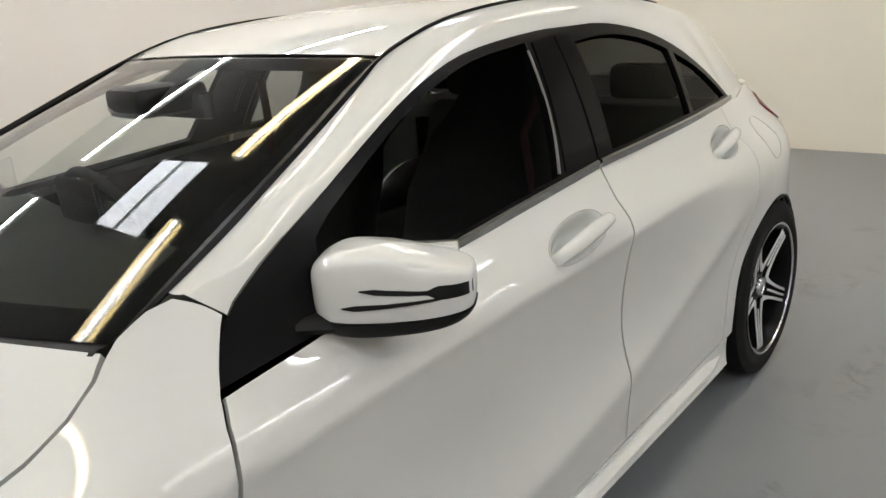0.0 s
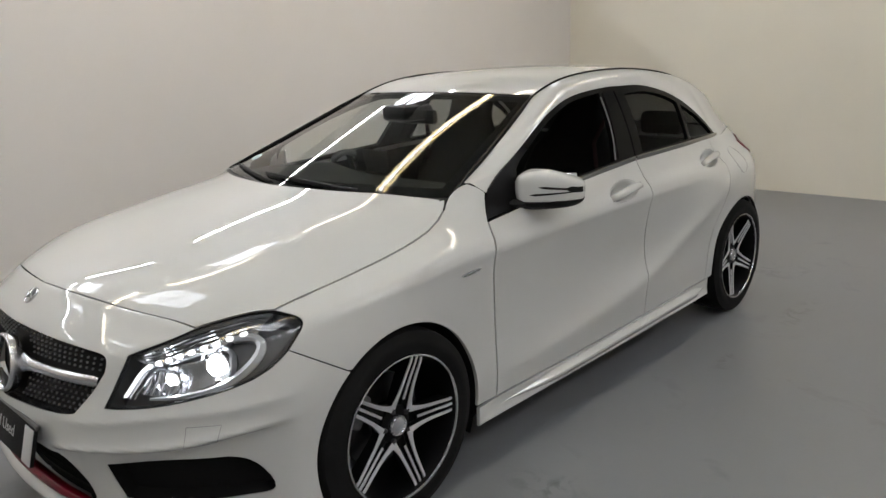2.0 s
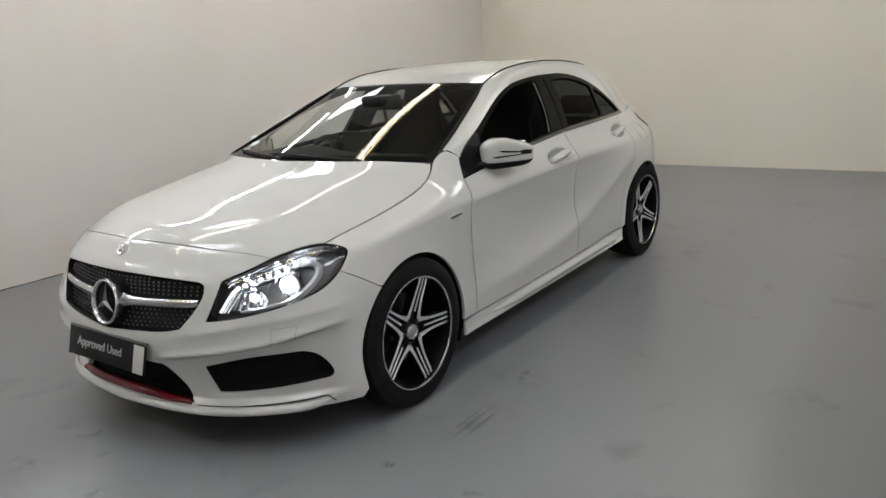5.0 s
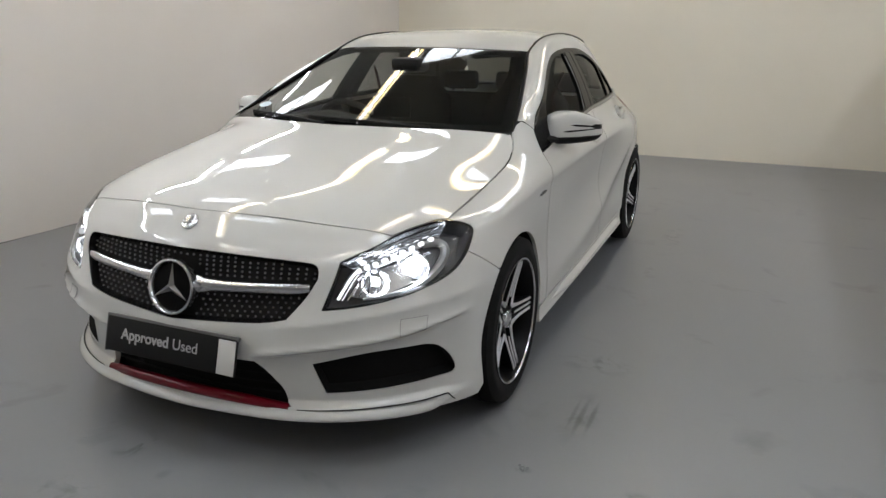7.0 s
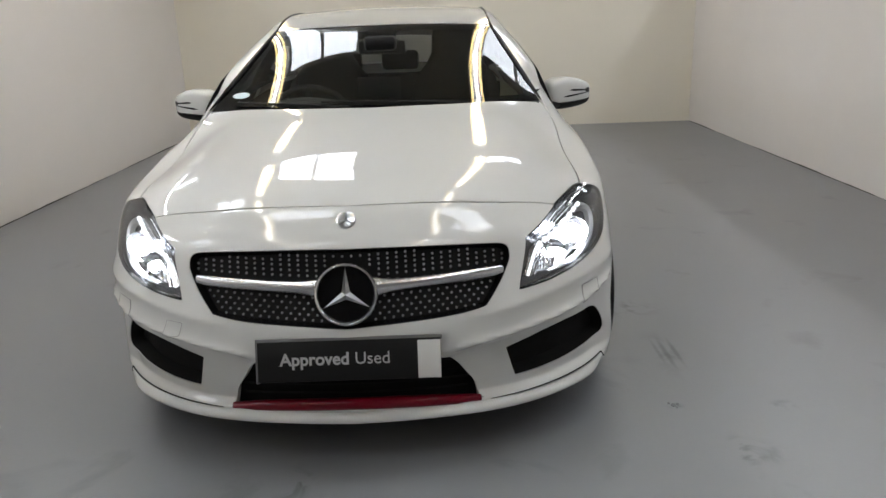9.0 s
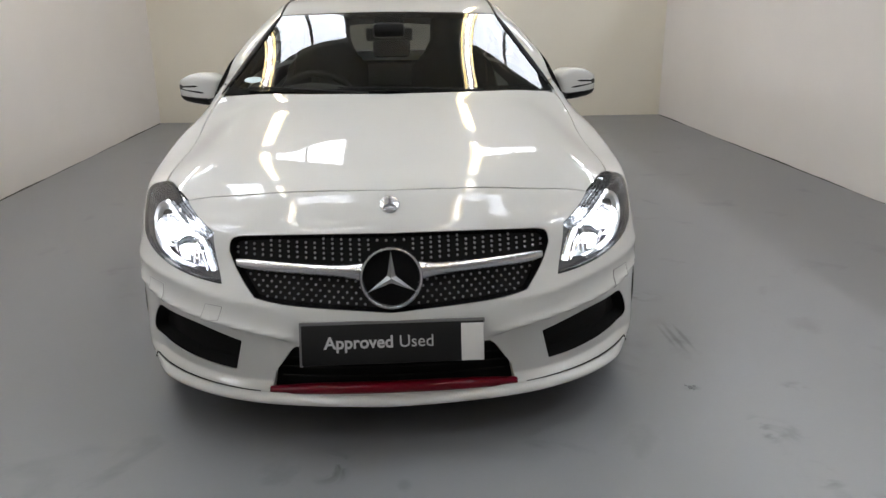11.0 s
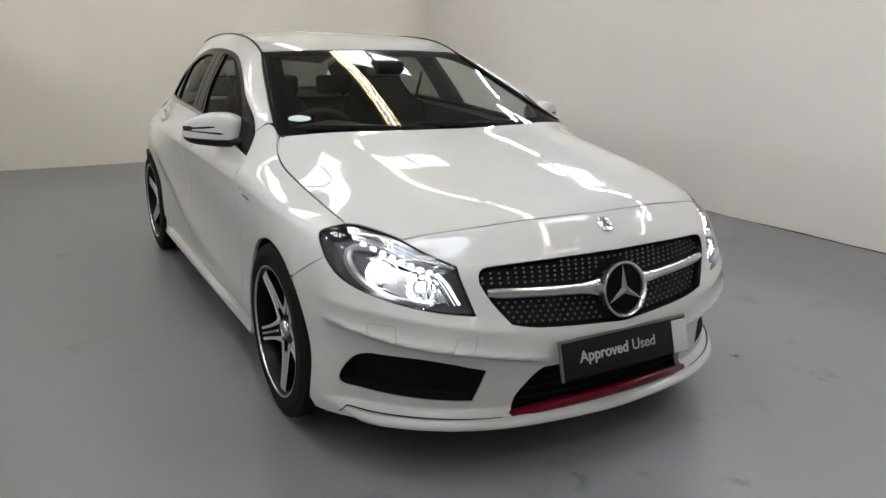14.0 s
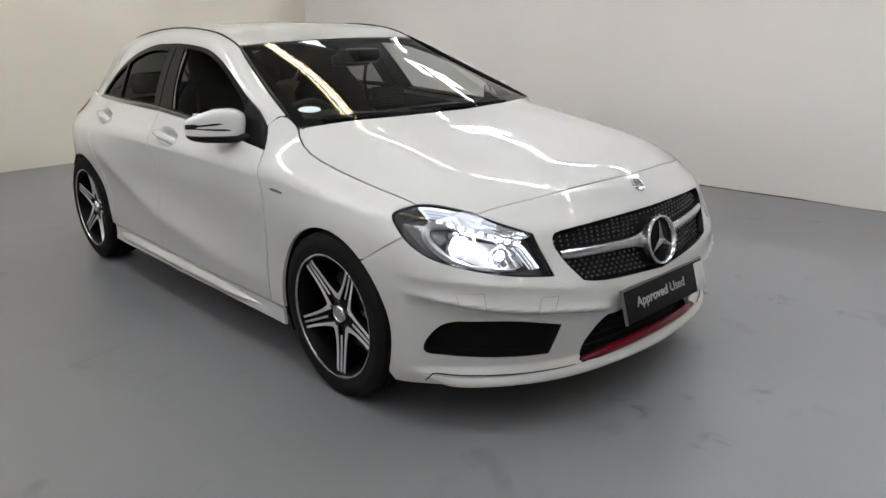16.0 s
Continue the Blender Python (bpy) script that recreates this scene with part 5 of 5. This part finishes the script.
    low_ = curve([(.748, -.41, .757), (.70, -.50, .736), (.655, -.57, .713), (.612, -.625, .690), (.560, -.665, .682)], 30)
    a_, b_ = [depth(c, -.030) for c in low_], [depth(c, -.008) for c in top]
    bm = bmesh.new()
    ring = [[bm.verts.new(p.lerp(q_, t)) for t in (0, .5, .96)] for p, q_ in zip(a_, b_)]
    for p, q_ in zip(ring, ring[1:]):
        for k in range(2):
            bm.faces.new((p[k], p[k + 1], q_[k + 1], q_[k]))
    part("light_shelf", bm, CHROMEDARK, lamp, "dark chrome shelf")
    for t in (.18, .36, .54, .72):
        bm = bmesh.new()
        tube(bm, [p.lerp(q_, t) for p, q_ in zip(a_, b_)][1:-1], .0026, 5)
        part("chrome_rib", bm, CHROMEDARK if t in (.18, .54) else CHROME, lamp, "fine chrome rib")
    # upright ribs towards the inner end
    for k in range(5):
        bm = bmesh.new()
        p, q_ = (.565 + .016 * k, -.672 + .013 * k, .664 + .003 * k), (.548 + .020 * k, -.70 + .014 * k, .598)
        mid = ((p[0] + q_[0]) / 2 + .008, (p[1] + q_[1]) / 2, (p[2] + q_[2]) / 2)
        tube(bm, [depth(c, -.044) for c in (p, mid, q_)], .0035, 6)
        part("chrome_rib", bm, CHROME, lamp, "upright chrome rib")

# ---- mirrors, handles, trim on the sides ----
MIRROR_POWER = 4.4


def mirror_front(x, h, grow=0.0):
    """A place on the housing's front at x along it and h up it (-1 to 1)."""
    w = (1 - min(1, abs(h)) ** 4.0) ** (1 / 4.0)
    reach = min(.999, abs(x) / max(1e-4, (.129 + grow) * w))
    y = -(.060 + grow) * w * (1 - reach**MIRROR_POWER) ** (1 / MIRROR_POWER) + .024 * (x / .125) ** 2
    return y, mirror_height(x, h, grow)


def mirror_height(x, h, grow=0.0):
    """Height at h up the housing: the top falls off outward, the foot rises a little."""
    top = .072 - .034 * float(step((x + .03) / .17)) - .016 * float(step((-.05 - x) / .09))
    foot = .070 - .010 * (x / .129)
    return h * ((top if h > 0 else foot) + grow)


def mirror_shape(m, lo=-1.0, hi=1.0, grow=0.0):
    """Boxy rounded housing; lo and hi cut it level."""
    nu, nv = 56, 26
    bm = bmesh.new()
    rings = []
    for j in range(nv + 1):
        h = lo + (hi - lo) * j / nv
        w = max(.02, (1 - min(1, abs(h)) ** 4.0) ** (1 / 4.0))
        ring = []
        for k in range(nu):
            a = 2 * math.pi * k / nu
            ca, sa = math.cos(a), math.sin(a)
            e = 2 / MIRROR_POWER
            x = math.copysign(abs(ca) ** e, ca) * w * (.129 + grow)
            y = math.copysign(abs(sa) ** e, sa) * w * ((.060 if sa < 0 else .05) + grow) + .024 * (x / .125) ** 2
            ring.append(bm.verts.new(m @ Vector((x, y, mirror_height(x, h, grow)))))
        rings.append(ring)
    for a, b in zip(rings, rings[1:]):
        for k in range(nu):
            bm.faces.new((a[k], a[(k + 1) % nu], b[(k + 1) % nu], b[k]))
    bm.faces.new(rings[0][::-1])
    bm.faces.new(rings[-1])
    return bm


for s in (1, -1):
    turn = Matrix.Rotation(radians(34), 4, "Z")
    m = Matrix.Translation((.884, .787, .982)) @ turn
    flip = Matrix.Diagonal((s, 1, 1, 1))
    m = flip @ m
    cap = part("door_mirror", mirror_shape(m, -.56, 1.0), WHITE, car, "white door mirror with black foot", sharp=60)
    part("mirror_base", mirror_shape(m, -1.04, -.58, .003), BLACK, cap, "black lower edge", sharp=60)
    bm = bmesh.new()
    box(bm, (-.105, .062, -.042), (.10, .072, .048), .006, m)
    part("mirror_glass", bm, CHROME, cap, "mirror glass")
    bm = bmesh.new()
    tube(bm, [flip @ Vector(c) for c in ((.735, .640, .935), (.79, .70, .930), (.855, .765, .928))], [.036, .033, .034], 12, .52)
    part("mirror_arm", bm, BLACK, cap, "black mirror arm")
    # two slits that run together in a dark lens at the outer end
    for h0, h1, x0, x1, wide in ((.16, .06, -.040, .1265, .30), (-.24, -.10, -.072, .080, .0)):
        bm = bmesh.new()
        ring = []
        for t in np.linspace(0, 1, 22):
            x = x0 + (x1 - x0) * t
            hm = h0 + (h1 - h0) * t
            hh = .062 * min(1, t * 6 + .15) + wide * .5 * float(step((t - .60) / .12)) - (.03 * t if not wide else 0)
            row = []
            for hv, sink in ((hm + hh, .0012), (hm + hh * .3, .0012), (hm - hh * .3, .0012), (hm - hh, .0012), (hm - hh, -.006), (hm + hh, -.006)):
                y, z = mirror_front(x, hv)
                row.append(bm.verts.new(m @ Vector((x, y - sink, z))))
            ring.append(row)
        for a, b in zip(ring, ring[1:]):
            for k in range(6):
                bm.faces.new((a[k], a[(k + 1) % 6], b[(k + 1) % 6], b[k]))
        part("indicator_slit", bm, BLACK, cap, "dark indicator slit")


def skin_side(y, z, s, lift=0.0):
    pp, nn = SKIN.at([SKIN.find((y, z))])
    c, nn = pp[0] + nn[0] * lift, nn[0]
    return Vector((s * c[0], c[1], c[2])), Vector((s * nn[0], nn[1], nn[2]))


def door_handle(s, y0, y1, z, door):
    bm = bmesh.new()
    rows = []
    for t in np.linspace(0, 1, 15):
        y = y0 + (y1 - y0) * t
        c, nn = skin_side(y, z + .022 * t, s, .002 + .022 * math.sin(math.pi * min(1, max(0, t))) ** .5)
        h = .0135 + .005 * math.sin(math.pi * t)
        up = (Vector((0, 0, 1)) - nn * nn.z).normalized()
        rows.append([bm.verts.new(c + up * (h * math.cos(a)) + nn * (.009 * math.sin(a))) for a in np.linspace(0, 2 * math.pi, 12, endpoint=False)])
    for a, b in zip(rows, rows[1:]):
        for k in range(12):
            bm.faces.new((a[k], a[(k + 1) % 12], b[(k + 1) % 12], b[k]))
    bm.faces.new(rows[0])
    bm.faces.new(rows[-1])
    handle = part("door_handle", bm, WHITE, door, "white pull handle", sharp=70)
    # the bowl behind the handle
    flat = np.array([SKIN.find(c) for c in handle_loop(y0, y1, z, .0012)]) * SCALE

    def bowl(v):
        pp, nn = SKIN.at(v / SCALE)
        return pp - nn * (.001 + .040 * step(edge_distance(flat, v) / .030))[:, None], nn
    p, n, f = sheet(flat, [], 0.005, bowl)
    got = (p, n, [tuple(t) for t in f])
    got = mirrored(*got) if s < 0 else got
    mesh_object("handle_recess", got[0], got[2], WHITE, door, "shallow white bowl behind the handle")
    return handle


for k, s in enumerate((1, -1)):
    door_handle(s, *HANDLES[0], front_doors[k])
    door_handle(s, *HANDLES[1], rear_doors[k])
    # bright strip along the belt
    for a, b, nm in ((.70, 1.606, front_doors[k]), (1.618, 2.675, rear_doors[k])):
        bm = bmesh.new()
        rows = []
        for y in np.linspace(a, b, 24):
            z = belt_z(y) + .002
            x = side_x(y, z)
            rows.append([bm.verts.new((s * (float(side_x(y, z + dz)) + o), y, z + dz)) for dz, o in ((-.012, -.002), (-.010, .002), (.008, .0125), (.011, .006))])
        for r0, r1 in zip(rows, rows[1:]):
            for j in range(3):
                bm.faces.new((r0[j], r0[j + 1], r1[j + 1], r1[j]))
        part("belt_strip", bm, BELTMETAL, nm, "satin silver belt strip")
    # wing badge
    bm = bmesh.new()
    c0 = skin_side(.300, .753, s, .002)[0]
    c1 = skin_side(.400, .760, s, .002)[0]
    for wide, high, deep in ((.5, .0065, .002), (.38, .0038, .0045)):
        rows = []
        for t in np.linspace(.5 - wide, .5 + wide, 9):
            h = high * math.sin(math.pi * (t - .5 + wide) / (2 * wide)) ** .4 if 0 < (t - .5 + wide) < 2 * wide - 1e-6 else .001
            c = c0.lerp(c1, t)
            rows.append([bm.verts.new(c + Vector((s * o, 0, dz))) for o, dz in ((-.003, -h), (deep, -h * .8), (deep, h * .8), (-.003, h))])
        for r0, r1 in zip(rows, rows[1:]):
            for j in range(3):
                bm.faces.new((r0[j], r0[j + 1], r1[j + 1], r1[j]))
    part("wing_badge", bm, BELTMETAL, car, "small silver bar badge on the wing")
    # fuel flap on the right in the driving sense of this car, tail lamps both sides
    got = on_skin([("uv", 12.38, 6.2), ("uv", 12.8, 6.42), ("uv", 13.35, 6.45), ("uv", 13.35, 5.4), ("uv", 12.85, 5.3), ("uv", 12.48, 5.65)], gap=.014, lift=.006, depth=.012)
    got = mirrored(*got) if s < 0 else got
    mesh_object("tail_lamp", got[0], got[2], RED, car, "red tail lamp", got[1])
flap = [(2.73 + .085 * math.cos(a), .862 + .062 * math.sin(a) + .02 * math.cos(a)) for a in np.linspace(0, 2 * math.pi, 24)]
bm = bmesh.new()
tube(bm, [skin_side(y, z, 1, .0001)[0] for y, z in flap], .0009, 4)
part("fuel_flap_gap", bm, BEZEL, car)

# raised blade along the side skirt, and the dark edge behind the rear wheel
for s in (1, -1):
    ys_ = np.linspace(.50, 2.22, 50)
    rows = []
    for y in ys_:
        grow = float(step((y - .50) / .40) * step((2.23 - y) / .14))
        base = .222 + .022 * (y - .5) / 1.7
        row = []
        for dz, lift in ((.020 * grow + .003, -.002), (.013 * grow + .002, .006 * grow), (.002, .024 * grow), (-.008 * grow - .001, .024 * grow), (-.026 * grow - .002, .004 * grow)):
            row.append(skin_side(y, base + dz, s, lift)[0])
        rows.append(row)
    bm = bmesh.new()
    got = [[bm.verts.new(c) for c in row] for row in rows]
    for a, b in zip(got, got[1:]):
        for k in range(4):
            bm.faces.new((a[k], a[k + 1], b[k + 1], b[k]))
    part("skirt_blade", bm, WHITE, car, "raised white blade along the side skirt", sharp=25)
    bm = bmesh.new()
    line = [skin_side(REAR_ARCH[0] + (REAR_ARCH[2] - .002) * math.cos(radians(a)), REAR_ARCH[1] + (REAR_ARCH[2] - .002) * math.sin(radians(a)), s, .004)[0] for a in np.linspace(2, 95, 26)]
    tube(bm, line, [.013 - .0085 * k / 25 for k in range(26)], 6)
    part("arch_edge", bm, SEAL, car, "black edge of the rear wheel arch")

# ---- cabin ----
def sheet_offset(name, g, d, mat, up, label=""):
    """A lining parallel to a grid sheet."""
    n = np.cross(np.gradient(g, axis=0), np.gradient(g, axis=1))
    n /= np.maximum(np.linalg.norm(n, axis=2, keepdims=True), 1e-9)
    if n.reshape(-1, 3).mean(0) @ np.array(up) < 0:
        n = -n
    return grid_mesh(name, g - n * d, mat, car, label, up)


LINING = material("grey headlining", (.09, .088, .085), .9, noise_scale=60, noise_amount=.1)
sheet_offset("headlining", roof_grid[:, 2:-2], .022, LINING, (0, 0, 1), "dark grey headlining")
for s in (1, -1):
    sheet_offset("pillar_trim", rail[2:, 1:-1] * [s, 1, 1], .018, CABIN, (s, 0, .5), "dark pillar trim")
    got = on_skin(runs(GAP_A, [(.476, .262), (1.03, .265), (1.59, .272), (2.235, .287)], GAP_C) + belt_run(2.52, .508), gap=.06, lift=-.05, depth=0)
    got = mirrored(*got) if s < 0 else got
    mesh_object("door_lining", got[0], got[2], CABIN, car, "dark door lining", got[1])

# black border printed round the windscreen, wipers and scuttle
FRIT = material("black glass border", (.006, .006, .007), .08, coat=.5)
n_rows, n_cols = screen_grid.shape[:2]


def on_screen(a, b, lift):
    """A place on the windscreen: a from base to head, b from -1 to 1."""
    i, j = a * (n_rows - 1), (b + 1) / 2 * (n_cols - 1)
    i0, j0 = min(int(i), n_rows - 2), min(int(j), n_cols - 2)
    u, v = i - i0, j - j0
    g = screen_grid
    p = g[i0, j0] * (1 - u) * (1 - v) + g[i0 + 1, j0] * u * (1 - v) + g[i0, j0 + 1] * (1 - u) * v + g[i0 + 1, j0 + 1] * u * v
    nn = np.cross(g[i0, j0 + 1] - g[i0, j0], g[i0 + 1, j0] - g[i0, j0])
    nn /= np.linalg.norm(nn)
    nn = nn if nn[2] > 0 else -nn
    return Vector(p + nn * lift)


bm = bmesh.new()
def strip_on_screen(bm, path, w, lift):
    rows = []
    for k, (a, b) in enumerate(path):
        a2, b2 = path[min(k + 1, len(path) - 1)]
        a1, b1 = path[max(k - 1, 0)]
        d = Vector(((b2 - b1) * .62, (a2 - a1) * .8)).normalized()
        rows.append([bm.verts.new(on_screen(min(1, max(0, a + d.x * o / .8)), min(1, max(-1, b - d.y * o / .62)), lift)) for o in (-w / 2, w / 2)])
    for r0, r1 in zip(rows, rows[1:]):
        bm.faces.new((r0[0], r0[1], r1[1], r1[0]))


for path, w in (([(t, -.972) for t in np.linspace(0, 1, 30)], .05), ([(t, .972) for t in np.linspace(0, 1, 30)], .05), ([(.965, t) for t in np.linspace(-1, 1, 30)], .06), ([(.035, t) for t in np.linspace(-1, 1, 30)], .07),
                ([(t, 0) for t in np.linspace(.80, .97, 6)], .16)):
    strip_on_screen(bm, path, w, -.0025)
part("screen_border", bm, FRIT, windscreen, "black printed border")
bm = bmesh.new()
ring = [bm.verts.new(on_screen(.165 + .034 * math.sin(a), -.868 + .062 * math.cos(a), .0012)) for a in np.linspace(0, 2 * math.pi, 24, endpoint=False)]
bm.faces.new(ring)
part("sticker", bm, material("pale blue sticker", (.55, .68, .72), .5), windscreen, "round pale blue sticker")
bm = bmesh.new()
rows = []
for x in np.linspace(-.70, .70, 41):
    yh = float(np.interp(abs(x), [0, .3, .55, .705], [.170, .213, .313, .40]))
    yw = .235 + .19 * (abs(x) / .705) ** 2 + .04
    rows.append([bm.verts.new(c) for c in ((x, yh, .975), (x, yh + .012, .982), (x, yw, .992 - .012 * (abs(x) / .7) ** 2))])
for r0, r1 in zip(rows, rows[1:]):
    for k in range(2):
        bm.faces.new((r0[k], r0[k + 1], r1[k + 1], r1[k]))
part("scuttle", bm, BLACK, car, "black scuttle panel below the windscreen")
for a0, b0, a1, b1 in ((.0, .55, .06, -.30), (.0, -.12, .055, -.85)):
    bm = bmesh.new()
    line = [on_screen(a0 + (a1 - a0) * t + .012 * math.sin(math.pi * t), b0 + (b1 - b0) * t, .013) for t in np.linspace(0, 1, 14)]
    tube(bm, line, [.0065 - .0025 * k / 13 for k in range(14)], 6)
    wiper = part("wiper", bm, BLACK, car, "black wiper resting on the screen")
    bm = bmesh.new()
    tube(bm, [c - Vector((0, 0, .009)) for c in line[3:]], .0035, 5)
    part("blade", bm, SEAL, wiper)

# bulkhead under the bonnet
xs = np.linspace(-.48, .48, 25)
ys = np.linspace(-.60, .22, 25)
g = np.array([[(x, y, float(hood_height(np.array([x]), np.array([y]))[0]) - .035) for x in xs] for y in ys])
grid_mesh("bonnet_lining", g, SEAL, car, "dark underside of the bonnet")
bm = bmesh.new()
box(bm, (-.70, .40, .20), (.70, .43, .90))
box(bm, (-.74, .44, .20), (.74, 2.9, .24))
box(bm, (-.70, 2.55, .20), (.70, 2.60, .90))
part("cabin_floor", bm, CABIN, car, "dark cabin floor", smooth=False)


def loft(bm, sections):
    rows = [[bm.verts.new(c) for c in sec] for sec in sections]
    n = len(rows[0])
    for a, b in zip(rows, rows[1:]):
        for k in range(n - 1):
            bm.faces.new((a[k], a[k + 1], b[k + 1], b[k]))


bm = bmesh.new()
secs = []
for x in np.linspace(-.70, .70, 31):
    hood = .035 * math.exp(-((x + .36) / .17) ** 2)
    f = .06 * (abs(x) / .7) ** 2
    secs.append([(x, .30 + f * 2, .955), (x, .50 + f, .968), (x, .66 + f * .5, .972 + hood * .8), (x, .745, .965 + hood), (x, .80, .93 + hood * .6), (x, .80, .84), (x, .77, .70), (x, .72, .50)])
loft(bm, secs)
dash = part("dashboard", bm, material("dark grey soft dash", (.034, .036, .034), .7, spec=.2, noise_scale=20, noise_amount=.12, bump=.2, bump_scale=500), car, "black soft-grained dashboard", sharp=80)
for x in (-.60, -.10, .10, .60):
    bm = bmesh.new()
    lathe(bm, [(.0, .045), (-.012, .045), (-.014, .038), (-.004, .033), (-.004, .001)], 24, "Y", (x, .80, .87))
    bm.transform(Matrix.Translation((0, .016, 0)))
    part("air_vent", bm, BLACK, dash, "round dark air vent")
bm = bmesh.new()
box(bm, (-.10, .70, .985), (.10, .715, 1.085), .006)
part("display_screen", bm, GLOSSBLACK, dash, "black display screen")

m = Matrix.Translation((-.36, .935, .876)) @ Matrix.Rotation(radians(-68), 4, "X")
bm = bmesh.new()
ring = []
for k in range(48):
    a = 2 * math.pi * k / 48
    ring.append(m @ Vector((.182 * math.cos(a), .182 * math.sin(a) * (1 if math.sin(a) > -.75 else .93), 0)))
tube(bm, ring + [ring[0]], .016, 10)
steer = part("steering_wheel", bm, CABIN, car, "black leather steering wheel")
bm = bmesh.new()
lathe(bm, [(.03, .001), (.028, .05), (.01, .068), (-.03, .06)], 28, "Z")
bm.transform(m)
part("airbag_hub", bm, CABIN, steer)
for a in (0, 180, 270):
    bm = bmesh.new()
    box(bm, (.05, -.02, -.008), (.178, .02, .006), .004, m @ Matrix.Rotation(radians(a), 4, "Z"))
    part("wheel_spoke", bm, SATIN if a == 270 else CABIN, steer)
bm = bmesh.new()
tube(bm, [m @ Vector((0, 0, 0)), (-.36, .76, .81)], .04, 12)
part("steering_column", bm, CABIN, steer)


for x in (-.37, .37):
    bm = bmesh.new()
    box(bm, (-.25, -.28, -.08), (.25, .26, .06), .05)
    seat = part("front_seat", bm, SEATCLOTH, car, "black sports seat with fixed head restraint")
    seat.location = (x, 1.36, .50)
    bm = bmesh.new()
    secs = []
    for z, w, d in ((.0, .24, .10), (.15, .26, .11), (.35, .27, .10), (.50, .24, .085), (.58, .17, .075), (.64, .135, .07), (.76, .13, .065), (.82, .10, .05), (.835, .05, .03)):
        yy = .24 + z * .30
        secs.append([(w * math.copysign(abs(math.cos(a)) ** .6, math.cos(a)), yy + d * math.copysign(abs(math.sin(a)) ** .6, math.sin(a)) - (.03 * abs(math.cos(a)) ** 4 if z < .5 else 0), z) for a in np.linspace(0, 2 * math.pi, 25)])
    loft(bm, secs)
    bmesh.ops.remove_doubles(bm, verts=bm.verts, dist=.0005)
    part("backrest", bm, SEATCLOTH, seat)
bm = bmesh.new()
box(bm, (-.62, 2.05, .42), (.62, 2.5, .56), .05)
bench = part("rear_seat", bm, SEATCLOTH, car, "black rear bench seat")
bm = bmesh.new()
box(bm, (-.62, -.07, 0), (.62, .07, .50), .05, Matrix.Translation((0, 2.47, .5)) @ Matrix.Rotation(radians(-18), 4, "X"))
part("backrest", bm, SEATCLOTH, bench)
for x in (-.40, 0, .40):
    bm = bmesh.new()
    box(bm, (x - .13, 2.58, 1.0), (x + .13, 2.66, 1.13), .03)
    part("headrest", bm, SEATCLOTH, bench)
bm = bmesh.new()
box(bm, (-.62, 2.66, .90), (.62, 3.15, .93), .01)
part("parcel_shelf", bm, CABIN, car, "dark parcel shelf")
bm = bmesh.new()
m = Matrix.Translation((0, 1.0, 1.205))
box(bm, (-.115, -.02, -.032), (.115, .015, .032), .012, m)
rv = part("interior_mirror", bm, BLACK, car, "black interior mirror")
bm = bmesh.new()
box(bm, (-.075, .84, 1.192), (.075, 1.03, 1.262), .02)
part("mirror_stalk", bm, BLACK, rv)
REDBELT = material("red belt webbing", (.03, .001, .003), .9)
for s in (1, -1):
    bm = bmesh.new()
    pts = [(s * .60, 1.66, 1.18), (s * .55, 1.63, 1.05), (s * .58, 1.64, .80), (s * .62, 1.66, .5)]
    tube(bm, pts, .018, 6, .12, up=(1, 0, 0))
    part("seat_belt", bm, REDBELT, car, "red seat belt hanging by the pillar")
# rear window under the roof spoiler
rows = []
for t in np.linspace(0, 1, 12):
    w = .50 + .02 * t
    rows.append([(x * w, 3.0 + .19 * t - .05 * x * x, 1.225 - .21 * t - .02 * x * x) for x in np.linspace(-1, 1, 15)])
grid_mesh("rear_window", np.array(rows), HATCHGLASS, car, "dark rear window", (0, 1, .5))

# a few wet drops on the floor beside the car's front
DROP = material("wet drop", (.20, .21, .22), .05, spec=.6)
bm = bmesh.new()
for dx, dy, r in ((0, 0, .009), (.017, .006, .006), (-.012, .014, .005), (.008, -.016, .004)):
    got = bmesh.ops.create_uvsphere(bm, u_segments=12, v_segments=6, radius=r)["verts"]
    for vt in got:
        vt.co = Vector((vt.co.x + dx, vt.co.y * 1.3 + dy, vt.co.z * .35 + .0012))
drops = tagged(part("water_drops", bm, DROP), "small wet drops glinting on the grey floor", "water drops", kind="stuff")
drops.location = (1.067, -.464, 0)
